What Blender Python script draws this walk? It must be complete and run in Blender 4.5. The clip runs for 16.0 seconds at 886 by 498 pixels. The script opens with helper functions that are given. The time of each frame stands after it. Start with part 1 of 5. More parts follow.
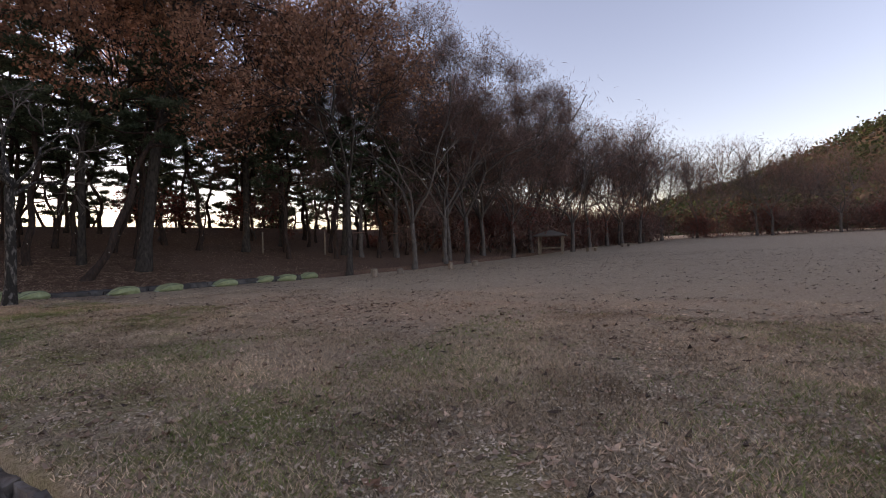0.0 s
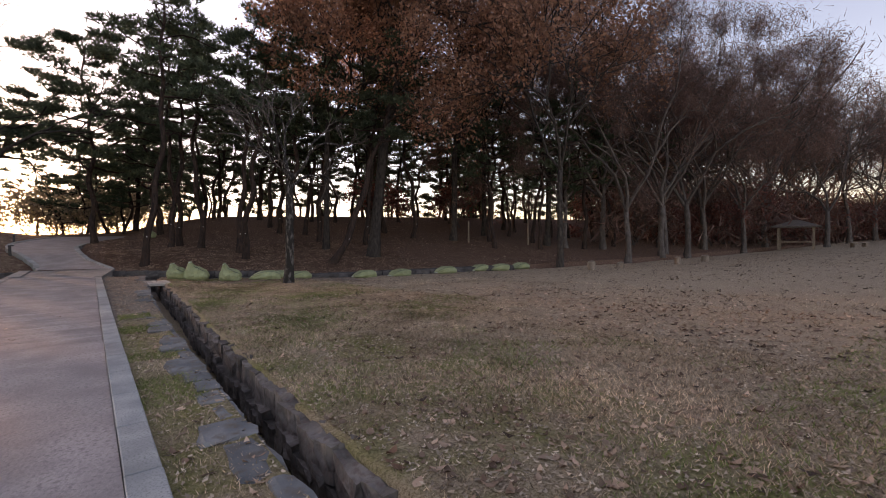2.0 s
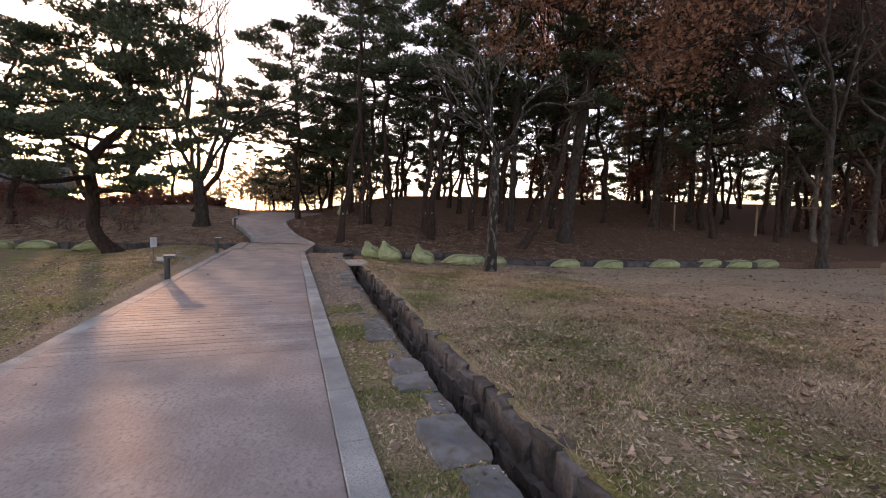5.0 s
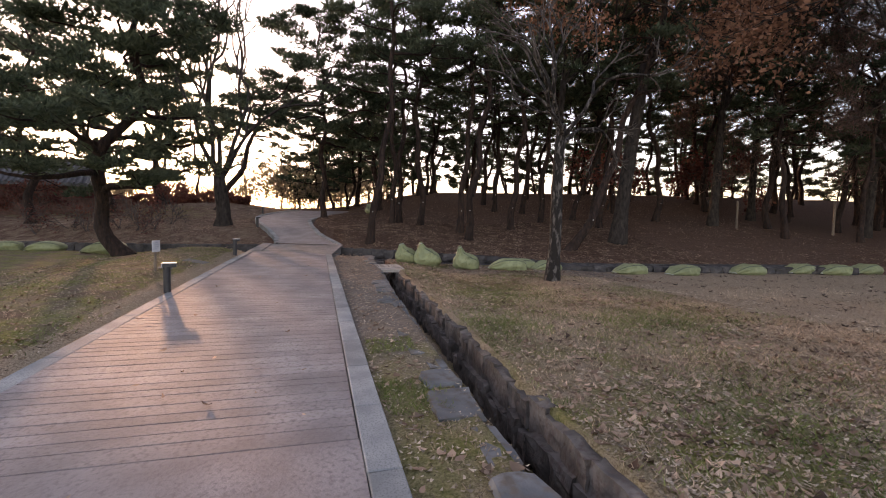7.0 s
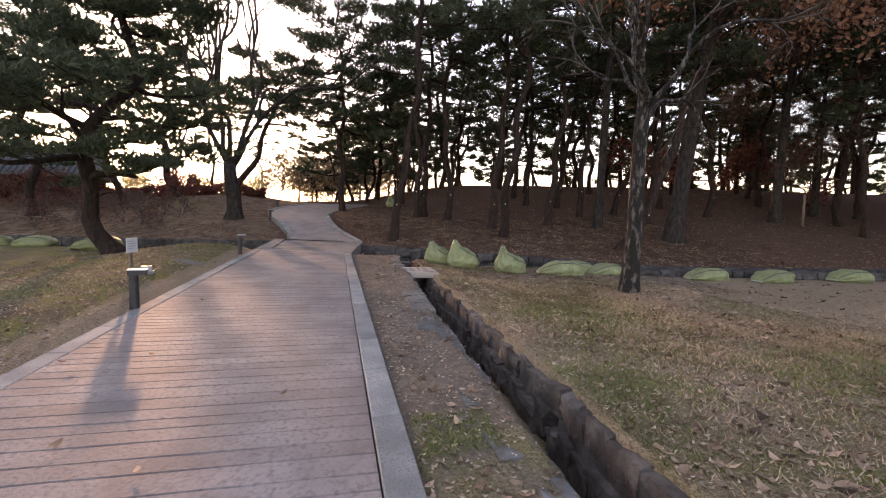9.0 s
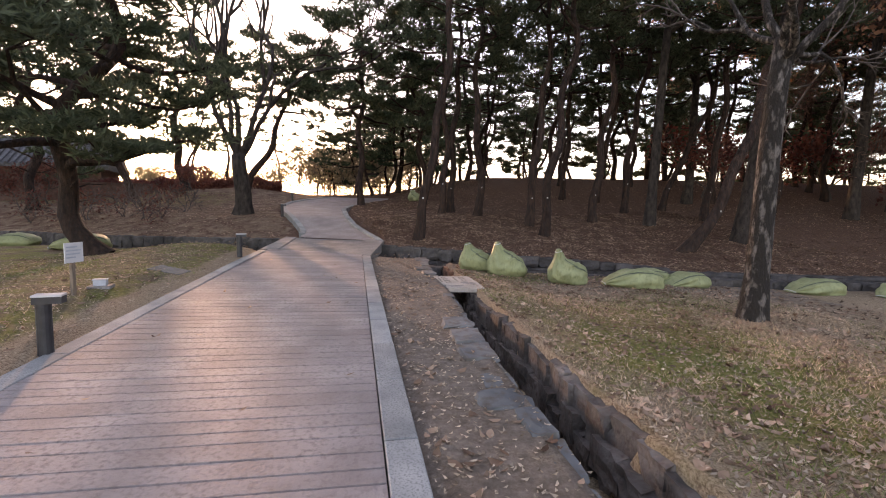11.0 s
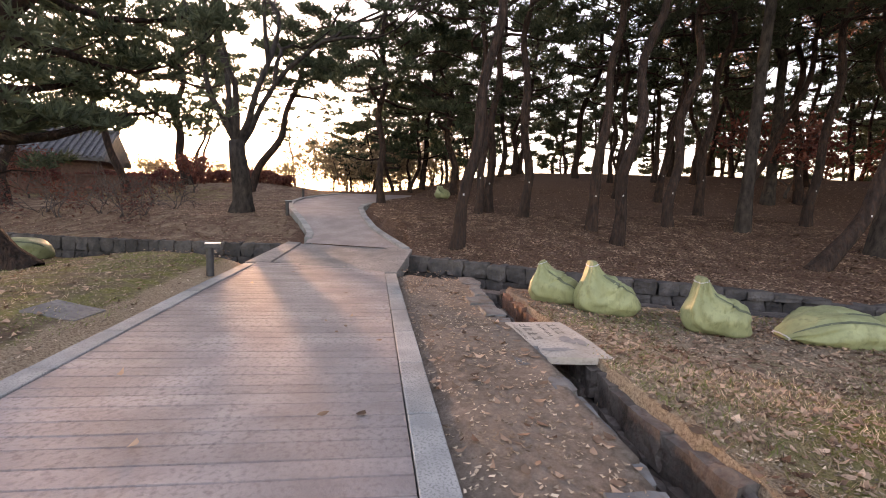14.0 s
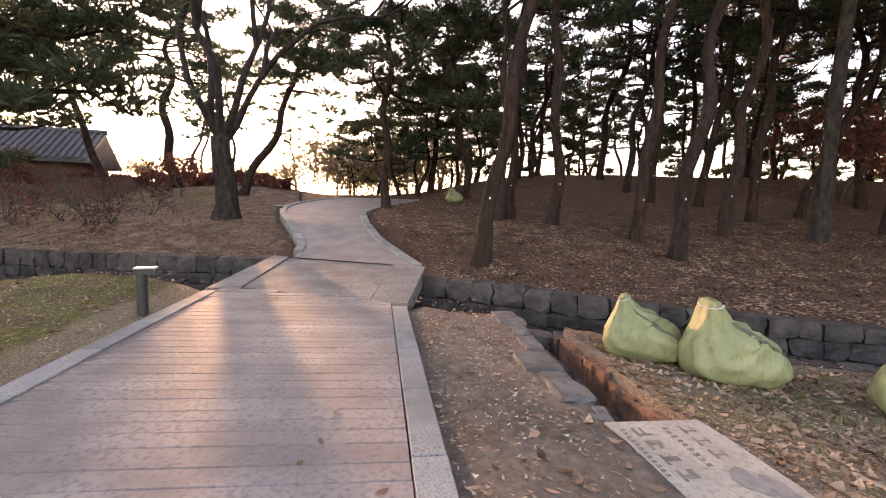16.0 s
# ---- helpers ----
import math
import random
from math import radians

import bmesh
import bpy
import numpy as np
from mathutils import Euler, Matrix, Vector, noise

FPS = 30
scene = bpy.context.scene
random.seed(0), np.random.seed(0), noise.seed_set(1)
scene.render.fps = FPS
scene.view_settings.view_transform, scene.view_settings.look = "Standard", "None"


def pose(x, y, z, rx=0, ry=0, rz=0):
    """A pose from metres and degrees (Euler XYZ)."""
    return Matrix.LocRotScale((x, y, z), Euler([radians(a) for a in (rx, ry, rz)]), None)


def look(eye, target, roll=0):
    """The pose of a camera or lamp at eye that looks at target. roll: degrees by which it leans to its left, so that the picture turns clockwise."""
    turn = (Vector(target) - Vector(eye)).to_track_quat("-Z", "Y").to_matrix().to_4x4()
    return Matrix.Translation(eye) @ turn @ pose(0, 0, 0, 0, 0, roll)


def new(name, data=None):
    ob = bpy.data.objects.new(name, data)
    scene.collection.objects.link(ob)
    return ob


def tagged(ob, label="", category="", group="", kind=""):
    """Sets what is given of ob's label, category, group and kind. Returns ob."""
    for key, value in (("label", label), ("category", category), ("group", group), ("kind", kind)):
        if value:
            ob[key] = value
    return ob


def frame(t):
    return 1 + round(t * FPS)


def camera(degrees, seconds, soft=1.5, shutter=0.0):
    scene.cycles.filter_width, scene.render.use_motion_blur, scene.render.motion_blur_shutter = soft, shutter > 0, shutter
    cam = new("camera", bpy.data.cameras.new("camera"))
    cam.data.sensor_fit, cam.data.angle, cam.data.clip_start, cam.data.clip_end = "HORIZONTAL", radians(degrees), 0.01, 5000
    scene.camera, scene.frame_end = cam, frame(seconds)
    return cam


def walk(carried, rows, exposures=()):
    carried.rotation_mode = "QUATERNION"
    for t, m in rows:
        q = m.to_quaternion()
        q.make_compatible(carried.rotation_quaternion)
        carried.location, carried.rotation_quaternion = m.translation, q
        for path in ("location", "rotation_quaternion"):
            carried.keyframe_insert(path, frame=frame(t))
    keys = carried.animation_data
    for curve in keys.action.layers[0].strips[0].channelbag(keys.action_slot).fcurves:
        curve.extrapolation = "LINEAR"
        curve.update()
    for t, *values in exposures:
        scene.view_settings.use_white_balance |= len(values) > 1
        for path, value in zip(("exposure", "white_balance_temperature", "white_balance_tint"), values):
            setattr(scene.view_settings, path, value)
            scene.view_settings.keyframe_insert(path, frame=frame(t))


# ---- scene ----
cam = camera(87.6, 16.0, soft=1.0)
METRES, EYE, TILT, LEAN, TURN = 19.5, 1.5, 0.0, 0.0, 31.4
ROWS = [
    (0.0, 0.0, 0.0, 0.0, -0.02, -0.68, 1.86),
    (0.5, -0.027, 0.0161, -0.001, 3.36, -1.17, 2.11),
    (1.0, -0.0561, 0.0296, -0.0009, 8.66, -1.3, 1.94),
    (1.5, -0.0837, 0.0444, -0.0008, 15.03, -1.35, 1.86),
    (2.0, -0.1127, 0.0555, 0.0002, 21.89, -1.28, 1.06),
    (2.5, -0.1384, 0.0691, 0.0001, 27.8, -2.18, 0.22),
    (3.0, -0.1658, 0.0822, -0.0014, 33.21, -2.62, -0.57),
    (3.5, -0.1903, 0.0979, -0.0008, 37.53, -3.3, -0.74),
    (4.0, -0.2177, 0.1113, -0.0004, 39.28, -3.34, -0.78),
    (6.5, -0.349, 0.1868, 0.0015, 43.52, -3.55, -0.54),
    (7.0, -0.3753, 0.2027, 0.0018, 44.17, -3.61, -0.59),
    (7.5, -0.4006, 0.22, 0.0013, 44.74, -3.82, -0.61),
    (8.0, -0.4288, 0.2348, 0.001, 45.44, -3.96, -0.62),
    (8.5, -0.4547, 0.2512, 0.0012, 45.82, -4.16, -0.68),
    (9.0, -0.4826, 0.2683, 0.0008, 46.32, -4.31, -0.88),
    (11.5, -0.6161, 0.3523, 0.0029, 49.27, -5.15, -1.06),
    (12.0, -0.6452, 0.3672, 0.0036, 49.81, -5.19, -1.16),
    (12.5, -0.6731, 0.3847, 0.0031, 50.04, -5.28, -1.14),
    (13.0, -0.7026, 0.3993, 0.0038, 50.34, -5.36, -1.3),
    (13.5, -0.7293, 0.4161, 0.0035, 50.49, -5.43, -1.35),
    (14.0, -0.7573, 0.4311, 0.0032, 50.74, -5.35, -1.57),
    (14.5, -0.7832, 0.4491, 0.0039, 50.91, -5.28, -1.57),
    (15.0, -0.8107, 0.4649, 0.0046, 51.25, -5.23, -1.54),
    (15.5, -0.8378, 0.4824, 0.0047, 51.26, -5.05, -1.45),
    (16.0, -0.8654, 0.4976, 0.0054, 51.36, -4.88, -1.5),
]
LIGHT = [(0.0, 1.34, 7900, 34), (3.0, 1.67, 8700, 36), (7.0, 1.88, 8700, 35), (9.0, 2.08, 8600, 34), (12.5, 2.5, 8900, 34), (16.0, 2.76, 9400, 35)]
walk(cam, [(t, pose(0, 0, EYE, TILT, LEAN, TURN) @ pose(METRES * x, METRES * y, METRES * z, 90 + pitch, roll, yaw)) for t, x, y, z, yaw, pitch, roll in ROWS], LIGHT)
# ---------------- world, sun, exposure ----------------
SUN_WAY = Vector((-0.9337, -0.322, 0.157)).normalized()
SUN_UP = math.asin(SUN_WAY.z)
world = bpy.data.worlds.new("sky")
scene.world = world
world.use_nodes = True
wn = world.node_tree.nodes
sky = wn.new("ShaderNodeTexSky")
sky.sky_type = "NISHITA"
sky.sun_disc = False
sky.sun_elevation = SUN_UP
sky.sun_rotation = math.atan2(SUN_WAY.x, SUN_WAY.y)
sky.altitude = 50
sky.air_density = 0.9
sky.dust_density = 0.8
sky.ozone_density = 1.6
paler = wn.new("ShaderNodeHueSaturation")
paler.inputs["Saturation"].default_value = 0.88
world.node_tree.links.new(sky.outputs[0], paler.inputs["Color"])
world.node_tree.links.new(paler.outputs[0], wn["Background"].inputs[0])
wn["Background"].inputs[1].default_value = 0.15
sun_data = bpy.data.lights.new("sun", "SUN")
sun_data.energy = 0.6
sun_data.angle = radians(1.2)
sun_data.color = (1.0, 0.66, 0.4)
sun = new("sun", sun_data)
sun.matrix_world = look((0, 0, 30), Vector((0, 0, 30)) - SUN_WAY)


# ---------------- materials ----------------
def mat(name, c1, c2, scale=3.0, c3=None, scale2=30.0, rough=0.9, bump=0.3, bscale=40.0, rnd=0.0, isl=0.0, spec=0.3, stretch=(1, 1, 1), wide=(0.35, 0.65), dist=0.02, local=False, sheen=0.0):
    m = bpy.data.materials.new(name)
    m.use_nodes = True
    N, K = m.node_tree.nodes, m.node_tree.links
    b = N["Principled BSDF"]
    b.inputs["Roughness"].default_value = rough
    b.inputs["Specular IOR Level"].default_value = spec
    if local:
        where = N.new("ShaderNodeTexCoord").outputs["Object"]
    else:
        where = N.new("ShaderNodeNewGeometry").outputs["Position"]
    mp = N.new("ShaderNodeMapping")
    mp.inputs["Scale"].default_value = stretch
    K.new(where, mp.inputs[0])
    n1 = N.new("ShaderNodeTexNoise")
    n1.inputs["Scale"].default_value, n1.inputs["Detail"].default_value = scale, 5
    K.new(mp.outputs[0], n1.inputs["Vector"])
    r1 = N.new("ShaderNodeValToRGB")
    r1.color_ramp.elements[0].position, r1.color_ramp.elements[1].position = wide
    r1.color_ramp.elements[0].color, r1.color_ramp.elements[1].color = (*c1, 1), (*c2, 1)
    K.new(n1.outputs[0], r1.inputs[0])
    out = r1.outputs[0]
    if c3:
        n2 = N.new("ShaderNodeTexNoise")
        n2.inputs["Scale"].default_value, n2.inputs["Detail"].default_value = scale2, 4
        K.new(mp.outputs[0], n2.inputs["Vector"])
        r2 = N.new("ShaderNodeValToRGB")
        r2.color_ramp.elements[0].position, r2.color_ramp.elements[1].position = 0.48, 0.68
        K.new(n2.outputs[0], r2.inputs[0])
        mx = N.new("ShaderNodeMix")
        mx.data_type = "RGBA"
        K.new(r2.outputs[0], mx.inputs[0])
        K.new(out, mx.inputs[6])
        mx.inputs[7].default_value = (*c3, 1)
        out = mx.outputs[2]
    for amount, source in ((rnd, "ob"), (isl, "isl")):
        if amount:
            src = N.new("ShaderNodeObjectInfo").outputs["Random"] if source == "ob" else N.new("ShaderNodeNewGeometry").outputs["Random Per Island"]
            mr = N.new("ShaderNodeMapRange")
            mr.inputs["To Min"].default_value, mr.inputs["To Max"].default_value = 1 - amount, 1 + amount
            K.new(src, mr.inputs[0])
            hv = N.new("ShaderNodeHueSaturation")
            K.new(mr.outputs[0], hv.inputs["Value"])
            K.new(out, hv.inputs["Color"])
            out = hv.outputs[0]
    K.new(out, b.inputs["Base Color"])
    if bump:
        nb = N.new("ShaderNodeTexNoise")
        nb.inputs["Scale"].default_value, nb.inputs["Detail"].default_value = bscale, 6
        K.new(mp.outputs[0], nb.inputs["Vector"])
        bp = N.new("ShaderNodeBump")
        bp.inputs["Strength"].default_value, bp.inputs["Distance"].default_value = bump, dist
        K.new(nb.outputs[0], bp.inputs["Height"])
        K.new(bp.outputs[0], b.inputs["Normal"])
    return m


def leafy(name, c1, c2, isl=0.35, through_light=0.25, scale=0.6):
    """Thin leaves and needles, which let some light through."""
    m = mat(name, c1, c2, scale=scale, rough=0.7, bump=0, isl=isl, spec=0.2)
    N, K = m.node_tree.nodes, m.node_tree.links
    b = N["Principled BSDF"]
    tr = N.new("ShaderNodeBsdfTranslucent")
    K.new(b.inputs["Base Color"].links[0].from_socket, tr.inputs[0])
    mx = N.new("ShaderNodeMixShader")
    mx.inputs[0].default_value = through_light
    K.new(b.outputs[0], mx.inputs[1])
    K.new(tr.outputs[0], mx.inputs[2])
    K.new(mx.outputs[0], N["Material Output"].inputs[0])
    return m


M_ROAD = mat("pink_concrete", (0.26, 0.22, 0.21), (0.38, 0.33, 0.315), scale=1.7, c3=(0.235, 0.2, 0.192), scale2=26, rough=0.7, bump=1.0, bscale=34, rnd=0.09, spec=0.4, dist=0.01)
M_JOINT = mat("dark_joint", (0.2, 0.17, 0.165), (0.27, 0.23, 0.22), scale=8, bump=0.2)
M_KERB = mat("granite_kerb", (0.25, 0.265, 0.26), (0.4, 0.405, 0.39), scale=2.6, c3=(0.2, 0.21, 0.205), scale2=70, rough=0.75, bump=0.25, bscale=120, rnd=0.14, dist=0.004)
M_CONC = mat("old_concrete", (0.2, 0.19, 0.18), (0.33, 0.31, 0.29), scale=1.8, c3=(0.16, 0.15, 0.15), scale2=22, rough=0.8, bump=0.4, bscale=50, dist=0.008)
M_STONE = mat("rough_stone", (0.06, 0.053, 0.048), (0.17, 0.15, 0.135), scale=4, c3=(0.1, 0.075, 0.065), scale2=18, rough=0.85, bump=0.7, bscale=22, rnd=0.3, dist=0.03)
M_STONED = mat("dark_stone", (0.045, 0.044, 0.045), (0.115, 0.105, 0.1), scale=4, c3=(0.08, 0.07, 0.06), scale2=18, rough=0.85, bump=0.7, bscale=22, rnd=0.3, dist=0.03)
M_FLAG = mat("flag_stone", (0.11, 0.12, 0.125), (0.21, 0.215, 0.21), scale=3, c3=(0.13, 0.11, 0.09), scale2=9, rough=0.8, bump=0.5, bscale=30, rnd=0.15, dist=0.015)
M_SLAB = mat("cover_slab", (0.42, 0.37, 0.31), (0.56, 0.5, 0.43), scale=3, c3=(0.38, 0.33, 0.28), scale2=30, rough=0.85, bump=0.3, bscale=60, dist=0.006)
M_INK = mat("worn_paint", (0.17, 0.15, 0.13), (0.3, 0.27, 0.23), scale=18, rough=0.9, bump=0)
M_PBARK = mat("pine_bark", (0.026, 0.017, 0.014), (0.078, 0.047, 0.036), scale=9, c3=(0.035, 0.028, 0.025), scale2=22, rough=0.95, bump=1.0, bscale=20, stretch=(1, 1, 0.3), dist=0.09, rnd=0.15)
M_BARK = mat("grey_bark", (0.07, 0.058, 0.052), (0.16, 0.135, 0.12), scale=6, c3=(0.07, 0.06, 0.055), scale2=20, rough=0.95, bump=0.8, bscale=25, stretch=(1, 1, 0.4), dist=0.03, rnd=0.12)
M_FLECK = mat("flecked_bark", (0.028, 0.024, 0.021), (0.17, 0.15, 0.135), scale=11, c3=(0.03, 0.026, 0.023), scale2=26, rough=0.95, bump=1.0, bscale=24, stretch=(1, 1, 0.4), dist=0.05, wide=(0.5, 0.62))
M_NEEDLE = leafy("pine_needles", (0.058, 0.082, 0.05), (0.1, 0.125, 0.078), through_light=0.3)
M_OBARK = mat("dark_oak_bark", (0.025, 0.02, 0.018), (0.085, 0.07, 0.06), scale=9, c3=(0.035, 0.03, 0.026), scale2=18, rough=0.95, bump=0.9, bscale=20, stretch=(1, 1, 0.4), dist=0.04, rnd=0.12)
M_OAK = leafy("dry_oak_leaves", (0.25, 0.125, 0.08), (0.4, 0.21, 0.135), through_light=0.45)
M_RED = leafy("red_leaves", (0.13, 0.045, 0.04), (0.2, 0.08, 0.06), through_light=0.25)
M_TWIG = leafy("brown_twigs", (0.13, 0.078, 0.064), (0.21, 0.13, 0.108), through_light=0.15)
M_BAG = mat("woven_sack", (0.25, 0.285, 0.145), (0.35, 0.385, 0.205), scale=4, c3=(0.23, 0.26, 0.13), scale2=16, rough=0.55, bump=0.5, bscale=16, rnd=0.07, spec=0.35, dist=0.03, stretch=(1, 1, 0.6))
M_STRIPE = mat("sack_stripe", (0.09, 0.11, 0.075), (0.14, 0.165, 0.11), scale=9, bump=0.2, rough=0.7)
M_METAL = mat("dark_painted_metal", (0.03, 0.03, 0.033), (0.05, 0.05, 0.052), scale=12, rough=0.45, bump=0.05, spec=0.5)
M_CAP = mat("pale_lens", (0.55, 0.56, 0.57), (0.68, 0.68, 0.68), scale=10, rough=0.35, bump=0)
M_WOOD = mat("weathered_wood", (0.2, 0.15, 0.11), (0.32, 0.25, 0.19), scale=5, c3=(0.14, 0.11, 0.09), scale2=30, rough=0.9, bump=0.5, bscale=40, stretch=(1, 1, 0.2))
M_THATCH = mat("roof_boards", (0.09, 0.075, 0.065), (0.16, 0.13, 0.11), scale=6, rough=0.95, bump=0.5, bscale=30)
M_TILE = mat("grey_roof_tile", (0.09, 0.095, 0.1), (0.16, 0.165, 0.17), scale=6, rough=0.7, bump=0.3, rnd=0.2)
M_BRICK = mat("red_brown_wall", (0.13, 0.075, 0.06), (0.2, 0.12, 0.095), scale=5, c3=(0.1, 0.065, 0.055), scale2=30, rough=0.9, bump=0.4)
M_PLASTER = mat("lime_plaster", (0.5, 0.47, 0.42), (0.62, 0.58, 0.52), scale=3, rough=0.9, bump=0.2)
M_WHITE = mat("white_enamel", (0.62, 0.63, 0.64), (0.75, 0.75, 0.75), scale=6, rough=0.5, bump=0.05)
M_BLUEBOX = mat("grey_blue_box", (0.4, 0.45, 0.5), (0.5, 0.55, 0.6), scale=8, rough=0.5, bump=0.05)
M_LITTER = leafy("fallen_leaves", (0.17, 0.093, 0.06), (0.54, 0.38, 0.27), isl=0.6, through_light=0.15, scale=2.0)
M_BLADE = leafy("dry_grass", (0.23, 0.165, 0.105), (0.66, 0.5, 0.35), isl=0.7, through_light=0.25, scale=0.5)
M_FLAKE = leafy("pale_chaff", (0.3, 0.22, 0.15), (0.6, 0.49, 0.37), isl=0.6, through_light=0.15, scale=3.0)
M_DARKLEAF = leafy("dark_fallen_leaves", (0.06, 0.04, 0.03), (0.16, 0.1, 0.07), isl=0.5, through_light=0.1, scale=2.0)
M_GREEN = leafy("green_weeds", (0.13, 0.17, 0.05), (0.27, 0.3, 0.11), isl=0.35, through_light=0.3, scale=1.0)


def ground_material():
    """Dry lawn, forest litter, bare soil and moss, mixed by masks on the sheet."""
    m = bpy.data.materials.new("earth_and_dry_lawn")
    m.use_nodes = True
    N, K = m.node_tree.nodes, m.node_tree.links
    b = N["Principled BSDF"]
    b.inputs["Roughness"].default_value = 0.95
    b.inputs["Specular IOR Level"].default_value = 0.1
    pos = N.new("ShaderNodeNewGeometry").outputs["Position"]

    def tex(scale, detail=6, rough=0.6):
        n = N.new("ShaderNodeTexNoise")
        n.inputs["Scale"].default_value, n.inputs["Detail"].default_value, n.inputs["Roughness"].default_value = scale, detail, rough
        K.new(pos, n.inputs["Vector"])
        return n.outputs[0]

    def ramp(src, *stops):
        r = N.new("ShaderNodeValToRGB")
        while len(r.color_ramp.elements) < len(stops):
            r.color_ramp.elements.new(0.5)
        for e, (p, c) in zip(r.color_ramp.elements, stops):
            e.position, e.color = p, (*c, 1)
        K.new(src, r.inputs[0])
        return r.outputs[0]

    def mix(f, a, c):
        x = N.new("ShaderNodeMix")
        x.data_type = "RGBA"
        K.new(f, x.inputs[0])
        K.new(a, x.inputs[6])
        K.new(c, x.inputs[7])
        return x.outputs[2]

    def mask(name, sharp_scale=3.0):
        a = N.new("ShaderNodeAttribute")
        a.attribute_name = name
        s = N.new("ShaderNodeMath")
        s.operation = "ADD"
        K.new(a.outputs["Fac"], s.inputs[0])
        K.new(tex(sharp_scale), s.inputs[1])
        mr = N.new("ShaderNodeMapRange")
        mr.inputs["From Min"].default_value, mr.inputs["From Max"].default_value = 0.85, 1.15
        K.new(s.outputs[0], mr.inputs[0])
        return mr.outputs[0]

    lawn = ramp(tex(0.7), (0.3, (0.38, 0.235, 0.155)), (0.5, (0.5, 0.32, 0.215)), (0.7, (0.58, 0.395, 0.27)))
    # fine mottling; its dark stop paints in the shade between blades and leaves
    fine = ramp(tex(44, 8, 0.85), (0.41, (0.075, 0.056, 0.04)), (0.5, (0.36, 0.28, 0.195)), (0.6, (0.62, 0.51, 0.38)))
    olive = ramp(tex(1.6, 8, 0.7), (0.4, (0.17, 0.12, 0.085)), (0.5, (0.32, 0.25, 0.165)), (0.6, (0.22, 0.225, 0.1)))
    half2 = N.new("ShaderNodeValue")
    half2.outputs[0].default_value = 0.4
    half = N.new("ShaderNodeValue")
    half.outputs[0].default_value = 0.68
    quarter = N.new("ShaderNodeValue")
    quarter.outputs[0].default_value = 0.4
    lawn = mix(quarter.outputs[0], lawn, olive)
    lawn = mix(half.outputs[0], lawn, fine)
    litter = ramp(tex(24, 8, 0.8), (0.34, (0.045, 0.028, 0.021)), (0.48, (0.13, 0.076, 0.054)), (0.6, (0.26, 0.155, 0.108)), (0.7, (0.43, 0.28, 0.2)))
    soil = mix(half2.outputs[0], ramp(tex(11, 9, 0.75), (0.36, (0.12, 0.095, 0.075)), (0.52, (0.26, 0.21, 0.17)), (0.66, (0.4, 0.335, 0.275))), ramp(tex(1.4, 6), (0.35, (0.17, 0.13, 0.1)), (0.62, (0.32, 0.265, 0.22))))
    moss = ramp(tex(22, 8, 0.8), (0.36, (0.08, 0.09, 0.03)), (0.5, (0.2, 0.2, 0.065)), (0.62, (0.34, 0.29, 0.13)))
    c = mix(mask("moss", 1.3), lawn, moss)
    c = mix(mask("soil", 2.0), c, soil)
    c = mix(mask("litter", 2.0), c, litter)
    K.new(c, b.inputs["Base Color"])
    bp = N.new("ShaderNodeBump")
    bp.inputs["Strength"].default_value, bp.inputs["Distance"].default_value = 0.9, 0.03
    K.new(tex(33, 9, 0.8), bp.inputs["Height"])
    K.new(bp.outputs[0], b.inputs["Normal"])
    return m


M_GROUND = ground_material()


# ---------------- helpers ----------------
class Build:
    """Gathers vertices and faces of one mesh."""

    def __init__(self):
        self.v, self.f, self.n = [], [], 0

    def add(self, verts, faces):
        self.v.append(np.asarray(verts, float))
        self.f.extend([tuple(int(i) + self.n for i in q) for q in faces])
        self.n += len(verts)

    def tube(self, pts, rad, sides=6):
        pts = np.asarray(pts, float)
        k = len(pts)
        d = np.gradient(pts, axis=0)
        d /= np.linalg.norm(d, axis=1)[:, None] + 1e-9
        ref = np.array([0.31, 0.95, 0.05]) if abs(d[0][1]) < 0.8 else np.array([1.0, 0.1, 0.0])
        a = np.cross(d, ref)
        a /= np.linalg.norm(a, axis=1)[:, None] + 1e-9
        b = np.cross(d, a)
        t = np.linspace(0, 2 * math.pi, sides, endpoint=False)
        ring = a[:, None, :] * np.cos(t)[None, :, None] + b[:, None, :] * np.sin(t)[None, :, None]
        v = pts[:, None, :] + ring * np.asarray(rad, float)[:, None, None]
        f = [(i * sides + j, i * sides + (j + 1) % sides, (i + 1) * sides + (j + 1) % sides, (i + 1) * sides + j) for i in range(k - 1) for j in range(sides)]
        f.append(tuple(range((k - 1) * sides, k * sides)))
        self.add(v.reshape(-1, 3), f)

    def box(self, x0, x1, y0, y1, z0, z1):
        v = [(x, y, z) for z in (z0, z1) for x, y in ((x0, y0), (x1, y0), (x1, y1), (x0, y1))]
        self.add(v, [(3, 2, 1, 0), (4, 5, 6, 7), (0, 1, 5, 4), (1, 2, 6, 5), (2, 3, 7, 6), (3, 0, 4, 7)])

    def mesh(self, name, material, smooth_it=False):
        me = bpy.data.meshes.new(name)
        v = np.concatenate(self.v) if self.v else np.zeros((0, 3))
        me.from_pydata(v.tolist(), [], self.f)
        me.materials.append(material)
        if smooth_it:
            me.polygons.foreach_set("use_smooth", [True] * len(me.polygons))
        me.update()
        return me


